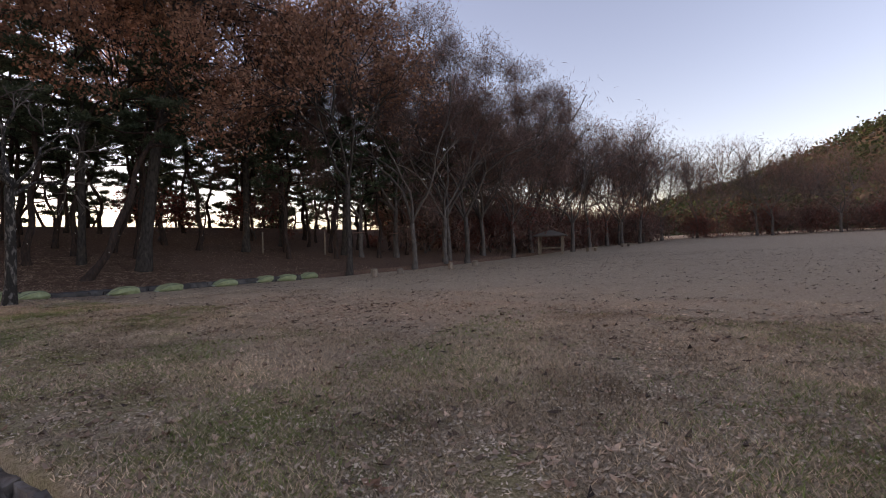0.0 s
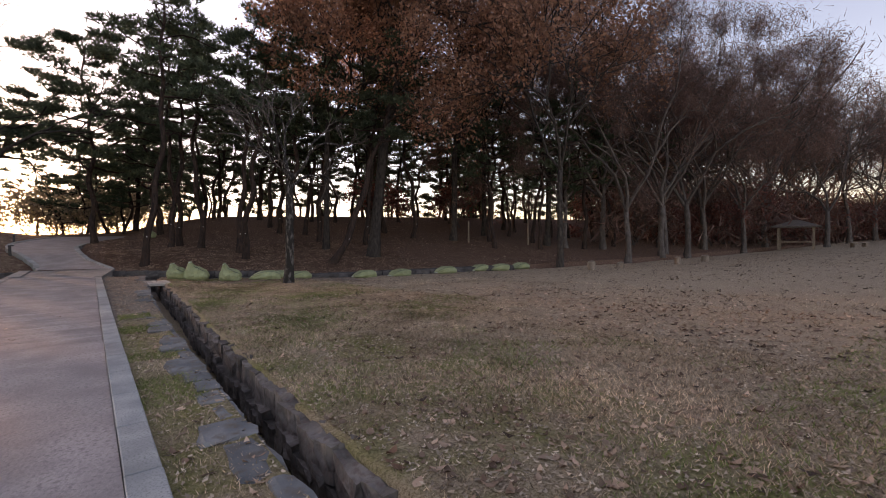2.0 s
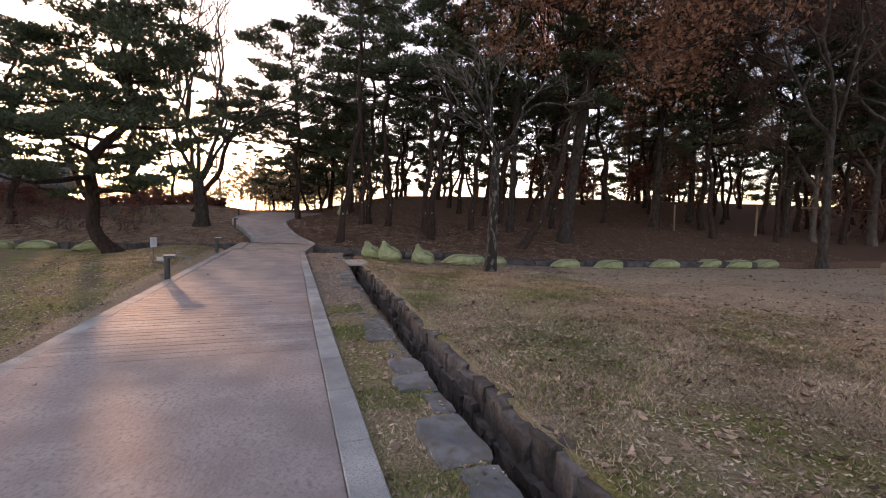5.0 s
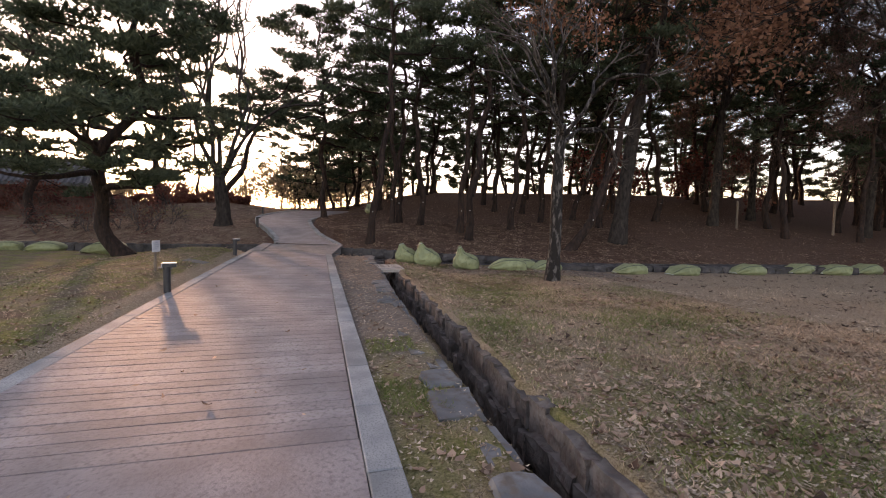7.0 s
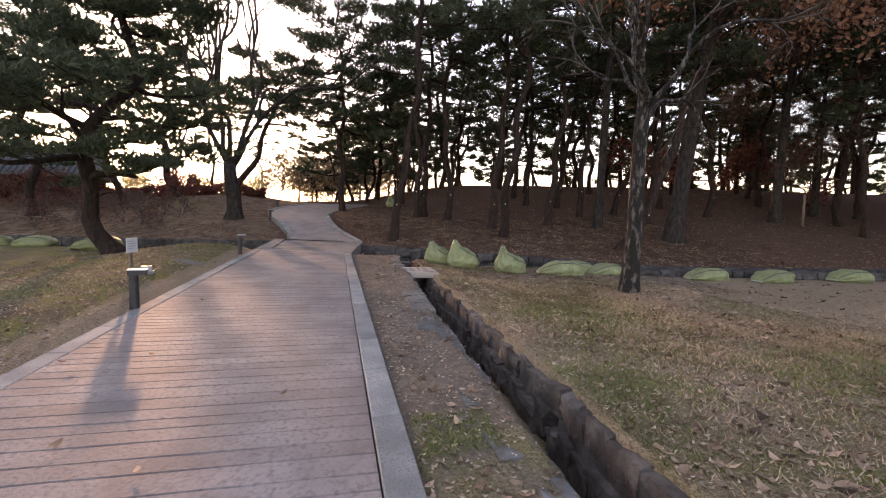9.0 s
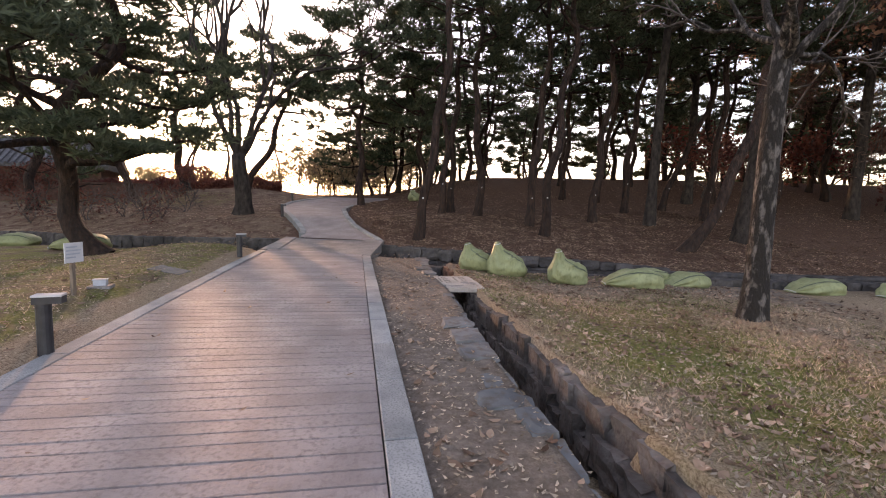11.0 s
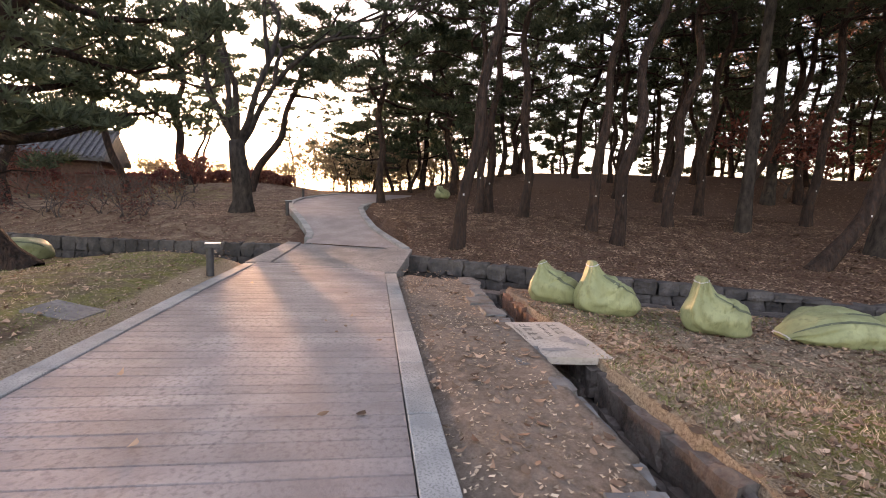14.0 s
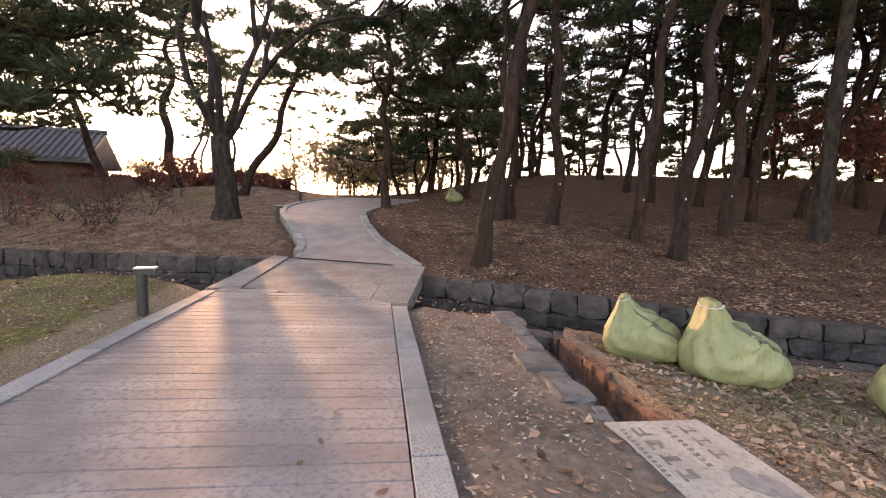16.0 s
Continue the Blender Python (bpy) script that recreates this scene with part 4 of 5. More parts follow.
# ---------------- sandbags ----------------
def sack_meshes(seed, ear):
    """A filled woven sack lying on the ground with its pinched mouth raised to the height ear, and the stripe along it."""
    rng = np.random.default_rng(seed)
    n, k = 40, 34
    ph = rng.uniform(0, 6.3, 8)
    top = ear > 0.4

    def at(u, v, off=0.0):
        ax = np.interp(v, [0, 0.55, 0.8, 0.92, 1], [0.58, 0.05, -0.01, -0.05, -0.08] if top else [0.52, -0.1, -0.4, -0.52, -0.58])
        az = np.interp(v, [0, 0.3, 0.6, 0.8, 0.92, 1], [0.2, 0.24, 0.33, 0.48, 0.61, ear] if top else [0.15, 0.19, 0.19, 0.15, 0.12, ear])
        end = np.clip(1 - (np.clip(0.2 - v, 0, 1) / 0.2) ** 2.6, 0, 1) ** 0.45
        wide = np.interp(v, [0, 0.25, 0.5, 0.68, 0.82, 0.92, 1], [0.29, 0.35, 0.36, 0.34, 0.28, 0.2, 0.15]) * (0.35 + 0.65 * end)
        deep = np.interp(v, [0, 0.25, 0.5, 0.68, 0.82, 0.92, 1], [0.22, 0.29, 0.37, 0.36, 0.28, 0.16, 0.04] if top else [0.19, 0.22, 0.22, 0.18, 0.11, 0.05, 0.015]) * (0.12 + 0.88 * end)
        fold = 1 + 0.035 * np.sin(3 * u + 6 * v + ph[0]) + 0.03 * np.sin(5 * u - 8 * v + ph[1])
        fold = fold + (0.03 + 0.16 * np.clip(v - 0.45, 0, 1)) * np.sin(9 * u + 2 * np.sin(5 * v) + ph[4]) + 0.02 * np.sin(27 * v + 3 * np.sin(2 * u + ph[5]) + ph[6])
        c, q = np.cos(u), np.sin(u)
        y = (wide * fold + off) * np.sign(c) * np.abs(c) ** 0.72
        h = (deep * fold + off) * np.sign(q) * np.abs(q) ** 0.82
        tilt = np.interp(v, [0, 0.4, 0.7, 0.9, 1], [0.0, 0.5, 1.0, 1.2, 1.2]) if top else 0.0 * v
        x = ax + h * np.sin(tilt) + 0.03 * np.sin(2 * u + ph[2]) * (1 - v)
        z = az + h * np.cos(tilt)
        sag = np.maximum(0.03 - z, 0)
        return np.stack([x, y * (1 + 0.5 * sag), np.maximum(z, 0.0)], -1)

    us, vs = np.linspace(0, 2 * np.pi, n, endpoint=False), np.linspace(0, 1, k)
    U, V = np.meshgrid(us, vs, indexing="ij")
    P = at(U, V).reshape(-1, 3)
    P = P + rng.normal(0, 0.0025, P.shape)
    f = [(i * k + j, ((i + 1) % n) * k + j, ((i + 1) % n) * k + j + 1, i * k + j + 1) for i in range(n) for j in range(k - 1)]
    b = Build()
    b.add(P, f)
    me = b.mesh("body", M_BAG, True)
    bm = bmesh.new()
    bm.from_mesh(me)
    bmesh.ops.remove_doubles(bm, verts=bm.verts, dist=0.002)
    bmesh.ops.holes_fill(bm, edges=bm.edges, sides=60)
    bmesh.ops.recalc_face_normals(bm, faces=bm.faces)
    bm.to_mesh(me)
    bm.free()
    side = math.pi - (0.85 if top else 0.95)
    us, vs = np.linspace(side, side + 0.16, 4), np.linspace(0.03, 0.93, 26)
    U, V = np.meshgrid(us, vs, indexing="ij")
    b2 = Build()
    b2.add(at(U, V, 0.006).reshape(-1, 3), [(i * 26 + j, i * 26 + j + 1, (i + 1) * 26 + j + 1, (i + 1) * 26 + j) for i in range(3) for j in range(25)])
    rim = at(np.linspace(0, 2 * np.pi, 29), np.full(29, 0.985), 0.003)
    hem = Build()
    hem.tube(rim, np.full(29, 0.009), 5)
    return me, b2.mesh("stripe", M_STRIPE, True), hem.mesh("hem", M_CAP, True)


def sandbag(x, y, turn, meshes, label, scale=1.0, tilt=0.0):
    ob = thing("sandbag", Matrix.Translation((x, y, float(high(x, y)) - 0.02)) @ Matrix.Rotation(radians(turn), 4, "Z") @ Matrix.Rotation(radians(tilt), 4, "X") @ Matrix.Diagonal((scale, scale, 0.86 * scale, 1)), label, "sandbag", "sandbags along the ditch")
    part("body", meshes[0], ob)
    part("stripe", meshes[1], ob, "dark woven stripe")
    part("hem", meshes[2], ob, "pale stitched mouth of the sack")


stand = [sack_meshes(k, 0.84 + 0.04 * k) for k in range(3)]
flat = [sack_meshes(10 + k, 0.07) for k in range(3)]
UP, DOWN = "plump yellow-green woven sandbag with a tied ear standing up", "yellow-green woven sandbag lying flat at the ditch"
sandbag(-24.25, 2.24, 62, stand[0], UP, 0.92)
sandbag(-23.6, 2.8, 80, stand[1], UP, 1.05)
sandbag(-22.6, 3.88, 75, stand[2], UP, 0.95)
sandbag(-22.0, 5.25, 75, flat[0], DOWN, 1.1)
sandbag(-22.75, 6.0, 80, flat[1], DOWN, 0.95)
sandbag(-22.35, 6.75, 100, flat[2], DOWN, 0.98)
for k, (x, y, a) in enumerate([(-21.9, 9.7, 80), (-21.2, 11.2, 95), (-21.2, 13.9, 85), (-21.2, 16.2, 95), (-20.8, 17.3, 80), (-20.9, 19.0, 92)]):
    sandbag(x, y, a, flat[k % 3], DOWN, 1.05)
for k, (x, y, a) in enumerate([(-28.05, -8.3, 98), (-29.2, -10.75, 85), (-30.2, -12.6, 100)]):
    sandbag(x, y, a, flat[(k + 1) % 3], DOWN, (1.3, 1.15, 1.05)[k])
sandbag(-40.6, 2.6, 30, stand[0], "pale sack leaning at the foot of a pine", 0.9)


# ---------------- cover slab over the narrow ditch ----------------
slab = tagged(new("cover_slab"), "tilted pale stone board with faded lettering bridging the ditch", "stone slab")
slab.matrix_basis = Matrix.Translation((-21.8, 1.4, 0.14)) @ Matrix.Rotation(radians(1.5), 4, "Y")
part("board", prism([(-0.6, -0.36, 0.0), (-0.3, -0.33, 0.0), (0.05, -0.37, 0.0), (0.42, -0.36, 0.0), (0.62, -0.27, 0.0), (0.7, 0.38, 0.0), (0.2, 0.39, 0.0), (-0.3, 0.37, 0.0), (-0.59, 0.34, 0.0)], 0.07).mesh("board", M_SLAB), slab)
letters = Build()
rl = random.Random(2)
for row, (yy, size, n) in enumerate([(-0.17, 0.12, 4), (0.02, 0.04, 9), (0.17, 0.11, 3), (-0.29, 0.035, 12)]):
    for i in range(n):
        xx = -0.5 + i * size * 1.35
        letters.box(xx, xx + size * 0.9, yy - size * 0.45, yy - size * 0.28, 0.0, 0.003)
        letters.box(xx + size * 0.1 * rl.randint(0, 6), xx + size * 0.1 * rl.randint(0, 6) + size * 0.2, yy - size * 0.28, yy + size * 0.45, 0.0, 0.003)
        letters.box(xx, xx + size * 0.7, yy + size * 0.1 * rl.randint(0, 3), yy + size * 0.1 * rl.randint(0, 3) + size * 0.14, 0.0, 0.0035)
part("lettering", letters.mesh("lettering", M_INK), slab, "worn dark strokes")
stain = Build()
for cx, cy, sx, sy, rr in ((0.12, 0.14, 0.16, 0.1, 1), (0.2, 0.26, 0.14, 0.07, 2), (0.42, -0.1, 0.06, 0.22, 3)):
    rg = random.Random(rr)
    v = [(cx, cy, 0.0042)] + [(cx + sx * math.cos(a) * rg.uniform(0.6, 1.1), cy + sy * math.sin(a) * rg.uniform(0.6, 1.1), 0.004) for a in [i * 0.4488 for i in range(14)]]
    stain.add(v, [(0, i + 1, (i + 1) % 14 + 1) for i in range(14)])
part("patch", stain.mesh("patch", mat("grey_patch", (0.24, 0.23, 0.22), (0.34, 0.32, 0.3), scale=12, bump=0.1)), slab, "grey scuffed patches")


# ---------------- bollard lights and small fixtures ----------------
def bollard():
    post, cap, lens = Build(), Build(), Build()
    post.tube([(0, 0, -0.05), (0, 0, 0.02), (0, 0, 0.62)], [0.09, 0.085, 0.085], 16)
    cap.box(-0.09, 0.22, -0.085, 0.085, 0.62, 0.71)
    lens.box(-0.095, 0.225, -0.09, 0.09, 0.71, 0.735)
    return post.mesh("post", M_METAL), cap.mesh("head", M_METAL), lens.mesh("cap", M_CAP)


bol = bollard()
for x, y, turn in ((-25.4, -3.4, 100), (-18.05, -3.33, 100), (-34.9, -3.9, 100), (-43.0, -4.6, 100)):
    b = thing("bollard_light", Matrix.Translation((x, y, float(high(x, y)))) @ Matrix.Rotation(radians(turn), 4, "Z") @ Matrix.Scale(0.74, 4), "dark metal path bollard light with a flat pale-topped head", "bollard light", "bollard lights along the path")
    part("post", bol[0], b)
    part("head", bol[1], b)
    part("cap", bol[2], b, "pale top plate")

sign = thing("small_sign", Matrix.Translation((-19.95, -4.12, float(high(-19.95, -4.12)))) @ Matrix.Rotation(radians(76), 4, "Z"), "small white sign plate on a thin brown stake", "sign")
s1, s2 = Build(), Build()
s1.box(-0.02, 0.02, -0.025, 0.025, -0.1, 0.7)
s2.box(0.022, 0.034, -0.14, 0.14, 0.46, 0.72)
part("stake", s1.mesh("stake", M_WOOD), sign)
part("plate", s2.mesh("plate", M_WHITE), sign, "white enamel plate")
s3 = Build()
for row, (l0, l1) in enumerate(((-0.12, 0.05), (-0.12, 0.11), (-0.12, 0.09), (-0.12, 0.02))):
    s3.box(0.034, 0.036, l0, l1, 0.655 - row * 0.045, 0.673 - row * 0.045)
part("lettering", s3.mesh("lettering", M_BLUEBOX), sign, "faint blue-grey lines of writing")

box = thing("junction_box", Matrix.Translation((-20.55, -4.1, float(high(-20.55, -4.1)) + 0.03)) @ Matrix.Rotation(0.2, 4, "Z") @ Matrix.Scale(0.56, 4), "small pale blue-grey electrical box on a concrete pad", "electrical box")
s1, s2, s3 = Build(), Build(), Build()
s1.box(-0.22, 0.22, -0.26, 0.26, -0.05, 0.03)
s2.box(-0.1, 0.1, -0.14, 0.14, 0.03, 0.17)
s3.box(-0.115, 0.115, -0.155, 0.155, 0.17, 0.195)
part("pad", s1.mesh("pad", M_CONC), box)
part("body", s2.mesh("body", M_BLUEBOX), box)
part("lid", s3.mesh("lid", M_BLUEBOX), box)
cover = tagged(new("manhole_cover", prism([(x, y, float(high(x, y)) + 0.018) for x, y in ((-22.75, -4.15), (-22.25, -4.2), (-22.2, -3.66), (-22.7, -3.62))], 0.08).mesh("manhole_cover", M_CONC)), "flat concrete inspection cover in the grass", "manhole cover")

for k, (x, y, h, r) in enumerate([(-17.6, 21.0, 0.42, 0.22), (-16.9, 22.6, 0.3, 0.2), (-16.2, 27.5, 0.45, 0.18), (-16.4, 31.5, 0.4, 0.25)]):
    b = Build()
    rg = np.random.default_rng(k)
    b.tube([(0, 0, -0.1), (0.01, 0, 0.1), (0, 0.01, h * 0.9), (0, 0, h)], [r * 1.15, r, r * 0.95, r * 0.85], 11)
    tagged(new("tree_stump", b.mesh("tree_stump", M_WOOD)), "weathered grey tree stump at the lawn edge", "stump", "stumps at the lawn edge").matrix_basis = Matrix.Translation((x, y, float(high(x, y))))
for k, (x, y, h) in enumerate([(-30.6, 23.3, 1.6), (-28.1, 27.4, 1.9)]):
    b = Build()
    b.tube([(0, 0, -0.2), (0.02, 0.01, h * 0.5), (0.0, 0.03, h)], [0.07, 0.065, 0.06], 8)
    tagged(new("wooden_post", b.mesh("wooden_post", M_WOOD)), "pale weathered wooden post on the forest slope", "post", "posts on the slope").matrix_basis = Matrix.Translation((x, y, float(high(x, y))))


# ---------------- gazebo ----------------
gaz = thing("gazebo", Matrix.Translation((-18.6, 56.5, float(high(-18.6, 56.5)))) @ Matrix.Rotation(0.25, 4, "Z"), "small open timber gazebo with a low dark hipped roof", "gazebo")
for sx in (-1, 1):
    for sy in (-1, 1):
        b = Build()
        b.box(-0.1, 0.1, -0.1, 0.1, -0.1, 2.3)
        part("post", b.mesh("post", M_WOOD), gaz, m=Matrix.Translation((sx * 1.4, sy * 1.4, 0)))
b = Build()
b.add([(-2, -2, 2.25), (2, -2, 2.25), (2, 2, 2.25), (-2, 2, 2.25), (-2, -2, 2.38), (2, -2, 2.38), (2, 2, 2.38), (-2, 2, 2.38), (-0.3, 0, 3.0), (0.3, 0, 3.0)], [(3, 2, 1, 0), (0, 1, 5, 4), (1, 2, 6, 5), (2, 3, 7, 6), (3, 0, 4, 7), (4, 5, 9, 8), (5, 6, 9), (6, 7, 8, 9), (7, 4, 8)])
part("roof", b.mesh("roof", M_THATCH), gaz, "dark boarded roof")
for sy in (-1, 1):
    b = Build()
    b.box(-1.3, 1.3, -0.05, 0.05, 0.75, 0.87)
    part("rail", b.mesh("rail", M_WOOD), gaz, m=Matrix.Translation((0, sy * 1.4, 0)))
for k, (x, y) in enumerate([(-14.5, 60), (-12.5, 72)]):
    be = thing("bench", Matrix.Translation((x, y, float(high(x, y)))) @ Matrix.Rotation(1.2, 4, "Z"), "low weathered park bench at the lawn edge", "bench", "benches at the lawn edge")
    b = Build()
    b.box(-1.1, 1.1, -0.22, 0.22, 0.4, 0.48)
    part("seat", b.mesh("seat", M_WOOD), be)
    for sx in (-0.8, 0.8):
        b = Build()
        b.box(-0.06, 0.06, -0.2, 0.2, -0.05, 0.4)
        part("leg", b.mesh("leg", M_WOOD), be, m=Matrix.Translation((sx, 0, 0)))


# ---------------- tiled house and wall ----------------
house = thing("tiled_house", Matrix.Translation((-51, -25.0, 2.0)) @ Matrix.Rotation(radians(15), 4, "Z"), "low traditional house with grey tiled roof and red-brown gable", "house")
b = Build()
b.box(-3, 3, -6, 6, -0.5, 2.0)
part("wall", b.mesh("wall", M_BRICK), house)
b = Build()
b.add([(-3.9, -6.6, 1.75), (3.9, -6.6, 1.75), (3.9, 6.6, 1.75), (-3.9, 6.6, 1.75), (0, -6.6, 3.75), (0, 6.6, 3.75), (-3.9, -6.6, 1.95), (3.9, -6.6, 1.95), (3.9, 6.6, 1.95), (-3.9, 6.6, 1.95), (0, -6.6, 3.95), (0, 6.6, 3.95)],
      [(1, 2, 5, 4), (0, 4, 5, 3), (7, 8, 11, 10)[::-1], (6, 10, 11, 9)[::-1], (1, 7, 8, 2), (0, 3, 9, 6), (0, 1, 7, 6), (3, 2, 8, 9), (0, 1, 4), (3, 2, 5), (6, 7, 10), (8, 9, 11)])
roof = part("roof", b.mesh("roof", M_TILE), house)
ridge = Build()
ridge.tube([(0, -6.7, 4.02), (0, 0, 3.98), (0, 6.7, 4.02)], [0.16, 0.15, 0.16], 8)
part("ridge", ridge.mesh("ridge", M_TILE), roof)
tube_tile = Build()
tube_tile.tube([(0.15, 0, 3.93), (2.0, 0, 2.96), (3.95, 0, 1.99)], [0.085, 0.085, 0.085], 6)
tile_ridge = tube_tile.mesh("tile_ridge", M_TILE)
for k in range(38):
    part("tile_ridge", tile_ridge, roof, m=Matrix.Translation((0, -6.5 + k * 0.35, 0)))
gable = Build()
gable.add([(-3, 6.02, 2), (3, 6.02, 2), (0, 6.02, 3.6), (-3, 5.8, 2), (3, 5.8, 2), (0, 5.8, 3.6)], [(0, 1, 2), (5, 4, 3), (0, 3, 4, 1), (1, 4, 5, 2), (2, 5, 3, 0)])
part("gable", gable.mesh("gable", M_BRICK), house, "red-brown gable wall")
b = Build()
b.box(-0.25, 0.25, -14, 9, -1, 1.1)
b.box(-0.35, 0.35, -14, 9, 1.1, 1.2)
yard = tagged(new("yard_wall", b.mesh("yard_wall", M_BRICK)), "low red-brown boundary wall before the house", "wall", kind="structure")
yard.matrix_basis = Matrix.Translation((-45.5, -23, 1.6)) @ Matrix.Rotation(radians(10), 4, "Z")


# ---------------- clipped hedge before the house ----------------
def hedge():
    rng = np.random.default_rng(77)
    n = 16000
    q, y = rng.uniform(0, 1, n), rng.uniform(0, 1, n)
    x0, y0, x1, y1 = -46.5, -27.0, -50.5, -6.5
    px = x0 + (x1 - x0) * q + rng.normal(0, 0.35, n)
    py = y0 + (y1 - y0) * q
    top = 0.75 + 0.1 * np.sin(q * 31) + 0.1 * np.sin(q * 83)
    c = np.stack([px, py, high(px, py) + top * y ** 0.7], 1)
    v, f = leaves(rng, c, 0.3, 0.05, 0.12)
    ob = thing("hedge", Matrix.Identity(4), "low brown-red winter hedge before the house", "hedge")
    part("foliage", fast_mesh("foliage", v, f, M_RED), ob)
    for k in range(40):
        b = Build()
        sx, sy = x0 + (x1 - x0) * k / 39, y0 + (y1 - y0) * k / 39
        b.tube([(sx, sy, float(high(sx, sy)) - 0.1), (sx + 0.05, sy, float(high(sx, sy)) + 0.35), (sx, sy + 0.1, float(high(sx, sy)) + 0.65)], [0.03, 0.022, 0.01], 5)
        part("stem", b.mesh("stem", M_BARK), ob)


hedge()


# ---------------- understorey of the far wood ----------------
under = [broad_meshes(720 + k, 4.5, 0.06, 3, 0.02, 3, 5, 0.5, 0.05, leaf=20, leaf_size=0.9, leaf_spread=0.8, leaf_slim=0.05, leaf_lift=0.8, leaf_mat=(M_TWIG, M_TWIG, M_RED)[k], thin=0.02, splay=0.8) for k in range(3)]
for k in range(80):
    q = k / 79
    bx = float(np.interp(q, [0, 0.35, 0.6, 1], [-23.5, -20, -8, 90])) + rf.uniform(-8, -2)
    by = float(np.interp(q, [0, 0.35, 0.6, 1], [40, 80, 103, 148])) + rf.uniform(-2, 6)
    plant("thicket_bush", bx, by, under[k % 3], "brown leafless thicket bush under the far wood", "bush", "understorey of the far wood", rf.uniform(0, 6.3), rf.uniform(0.9, 1.7))


# ---------------- dry scrub along the skyline ----------------
M_REED = leafy("dry_scrub", (0.25, 0.19, 0.12), (0.4, 0.31, 0.2), through_light=0.3)
scrub = [broad_meshes(700 + k, 3.0, 0.03, 3, 0.05, 3, 5, 0.5, 0.05, leaf=16, leaf_size=0.2, leaf_spread=0.45, leaf_mat=M_REED, thin=0.008, splay=0.6) for k in range(3)]
for k in range(48):
    yy = -34 + 38 * k / 47 + rf.uniform(-0.6, 0.6)
    plant("scrub_bush", float(far_edge(yy)) - rf.uniform(20, 27), yy, scrub[k % 3], "straw-coloured dry scrub on the skyline", "bush", "scrub on the skyline", rf.uniform(0, 6.3), rf.uniform(0.5, 0.75) if -24 < yy < -6 else rf.uniform(1.0, 1.6))


# ---------------- far hill ----------------
def far_hill():
    rng = np.random.default_rng(9)
    xs, ys = np.linspace(-150, 700, 70), np.linspace(190, 700, 40)
    X, Y = np.meshgrid(xs, ys, indexing="ij")
    Z = -4 + 140 * np.exp(-(((X - 310) / 270) ** 2)) * ease(200, 440, Y) + 3 * np.sin(X / 17) * np.sin(Y / 23)
    idx = np.arange(X.size).reshape(X.shape)
    F = np.stack([idx[:-1, :-1], idx[1:, :-1], idx[1:, 1:], idx[:-1, 1:]], -1).reshape(-1, 4)
    m = mat("hill_soil", (0.07, 0.06, 0.035), (0.14, 0.1, 0.06), scale=0.05, bump=0)
    hill = tagged(new("backdrop_hill", fast_mesh("backdrop_hill", np.stack([X, Y, Z], -1).reshape(-1, 3), F, m)), "wooded hill in low evening sun", "hill", kind="structure")
    n = 3400
    px, py = rng.uniform(-60, 330, n), rng.uniform(195, 480, n)
    pz = -4 + 140 * np.exp(-(((px - 310) / 270) ** 2)) * ease(200, 440, py) + 3 * np.sin(px / 17) * np.sin(py / 23)
    k = 15
    c = np.repeat(np.stack([px, py, pz + 5], 1), k, 0) + rng.normal(0, 1, (n * k, 3)) * np.array([2.2, 2.2, 2.6])
    v, f = leaves(rng, c, 2.7, 0.2)
    split = rng.uniform(0, 1, n) < 0.78
    sel = np.repeat(split, k)
    m1, m2 = leafy("hill_pines", (0.04, 0.06, 0.03), (0.075, 0.1, 0.046), scale=0.03), leafy("hill_oaks", (0.075, 0.056, 0.04), (0.125, 0.088, 0.06), scale=0.03)
    q = v.reshape(-1, 4, 3)
    for name, s, m in (("evergreen_woods", sel, m1), ("brown_woods", ~sel, m2)):
        vv = q[s].reshape(-1, 3)
        tagged(new(name, fast_mesh(name, vv, np.arange(len(vv)).reshape(-1, 4), m)), "far hillside woods of pine and oak", "woods", kind="stuff")


far_hill()


# ---------------- the low sun with its glare, as a glowing disc ---
def sun_glare_disc():
    m = bpy.data.materials.new("sun_glare")
    m.use_nodes = True
    N, K = m.node_tree.nodes, m.node_tree.links
    N.remove(N["Principled BSDF"])
    em, clear, both = N.new("ShaderNodeEmission"), N.new("ShaderNodeBsdfTransparent"), N.new("ShaderNodeAddShader")
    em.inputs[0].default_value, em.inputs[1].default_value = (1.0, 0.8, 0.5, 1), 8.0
    K.new(em.outputs[0], both.inputs[0])
    K.new(clear.outputs[0], both.inputs[1])
    K.new(both.outputs[0], N["Material Output"].inputs[0])
    b = Build()
    # disc wider than the true sun, so its glare is modelled in
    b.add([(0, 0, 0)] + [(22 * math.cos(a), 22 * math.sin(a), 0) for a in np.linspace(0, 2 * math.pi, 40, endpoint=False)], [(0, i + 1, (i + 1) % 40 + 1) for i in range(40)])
    ob = tagged(new("backdrop_sun", b.mesh("backdrop_sun", m)), "low evening sun with its glare, as a glowing disc", "sun", kind="structure")
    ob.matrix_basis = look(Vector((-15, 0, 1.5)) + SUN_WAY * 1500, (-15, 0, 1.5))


sun_glare_disc()


# ---------------- grass, weeds and fallen leaves ----------------
rng = np.random.default_rng(21)


def scatter(n, x0, x1, y0, y1, ok):
    p = np.stack([rng.uniform(x0, x1, n), rng.uniform(y0, y1, n)], 1)
    return p[ok(p[:, 0], p[:, 1])]


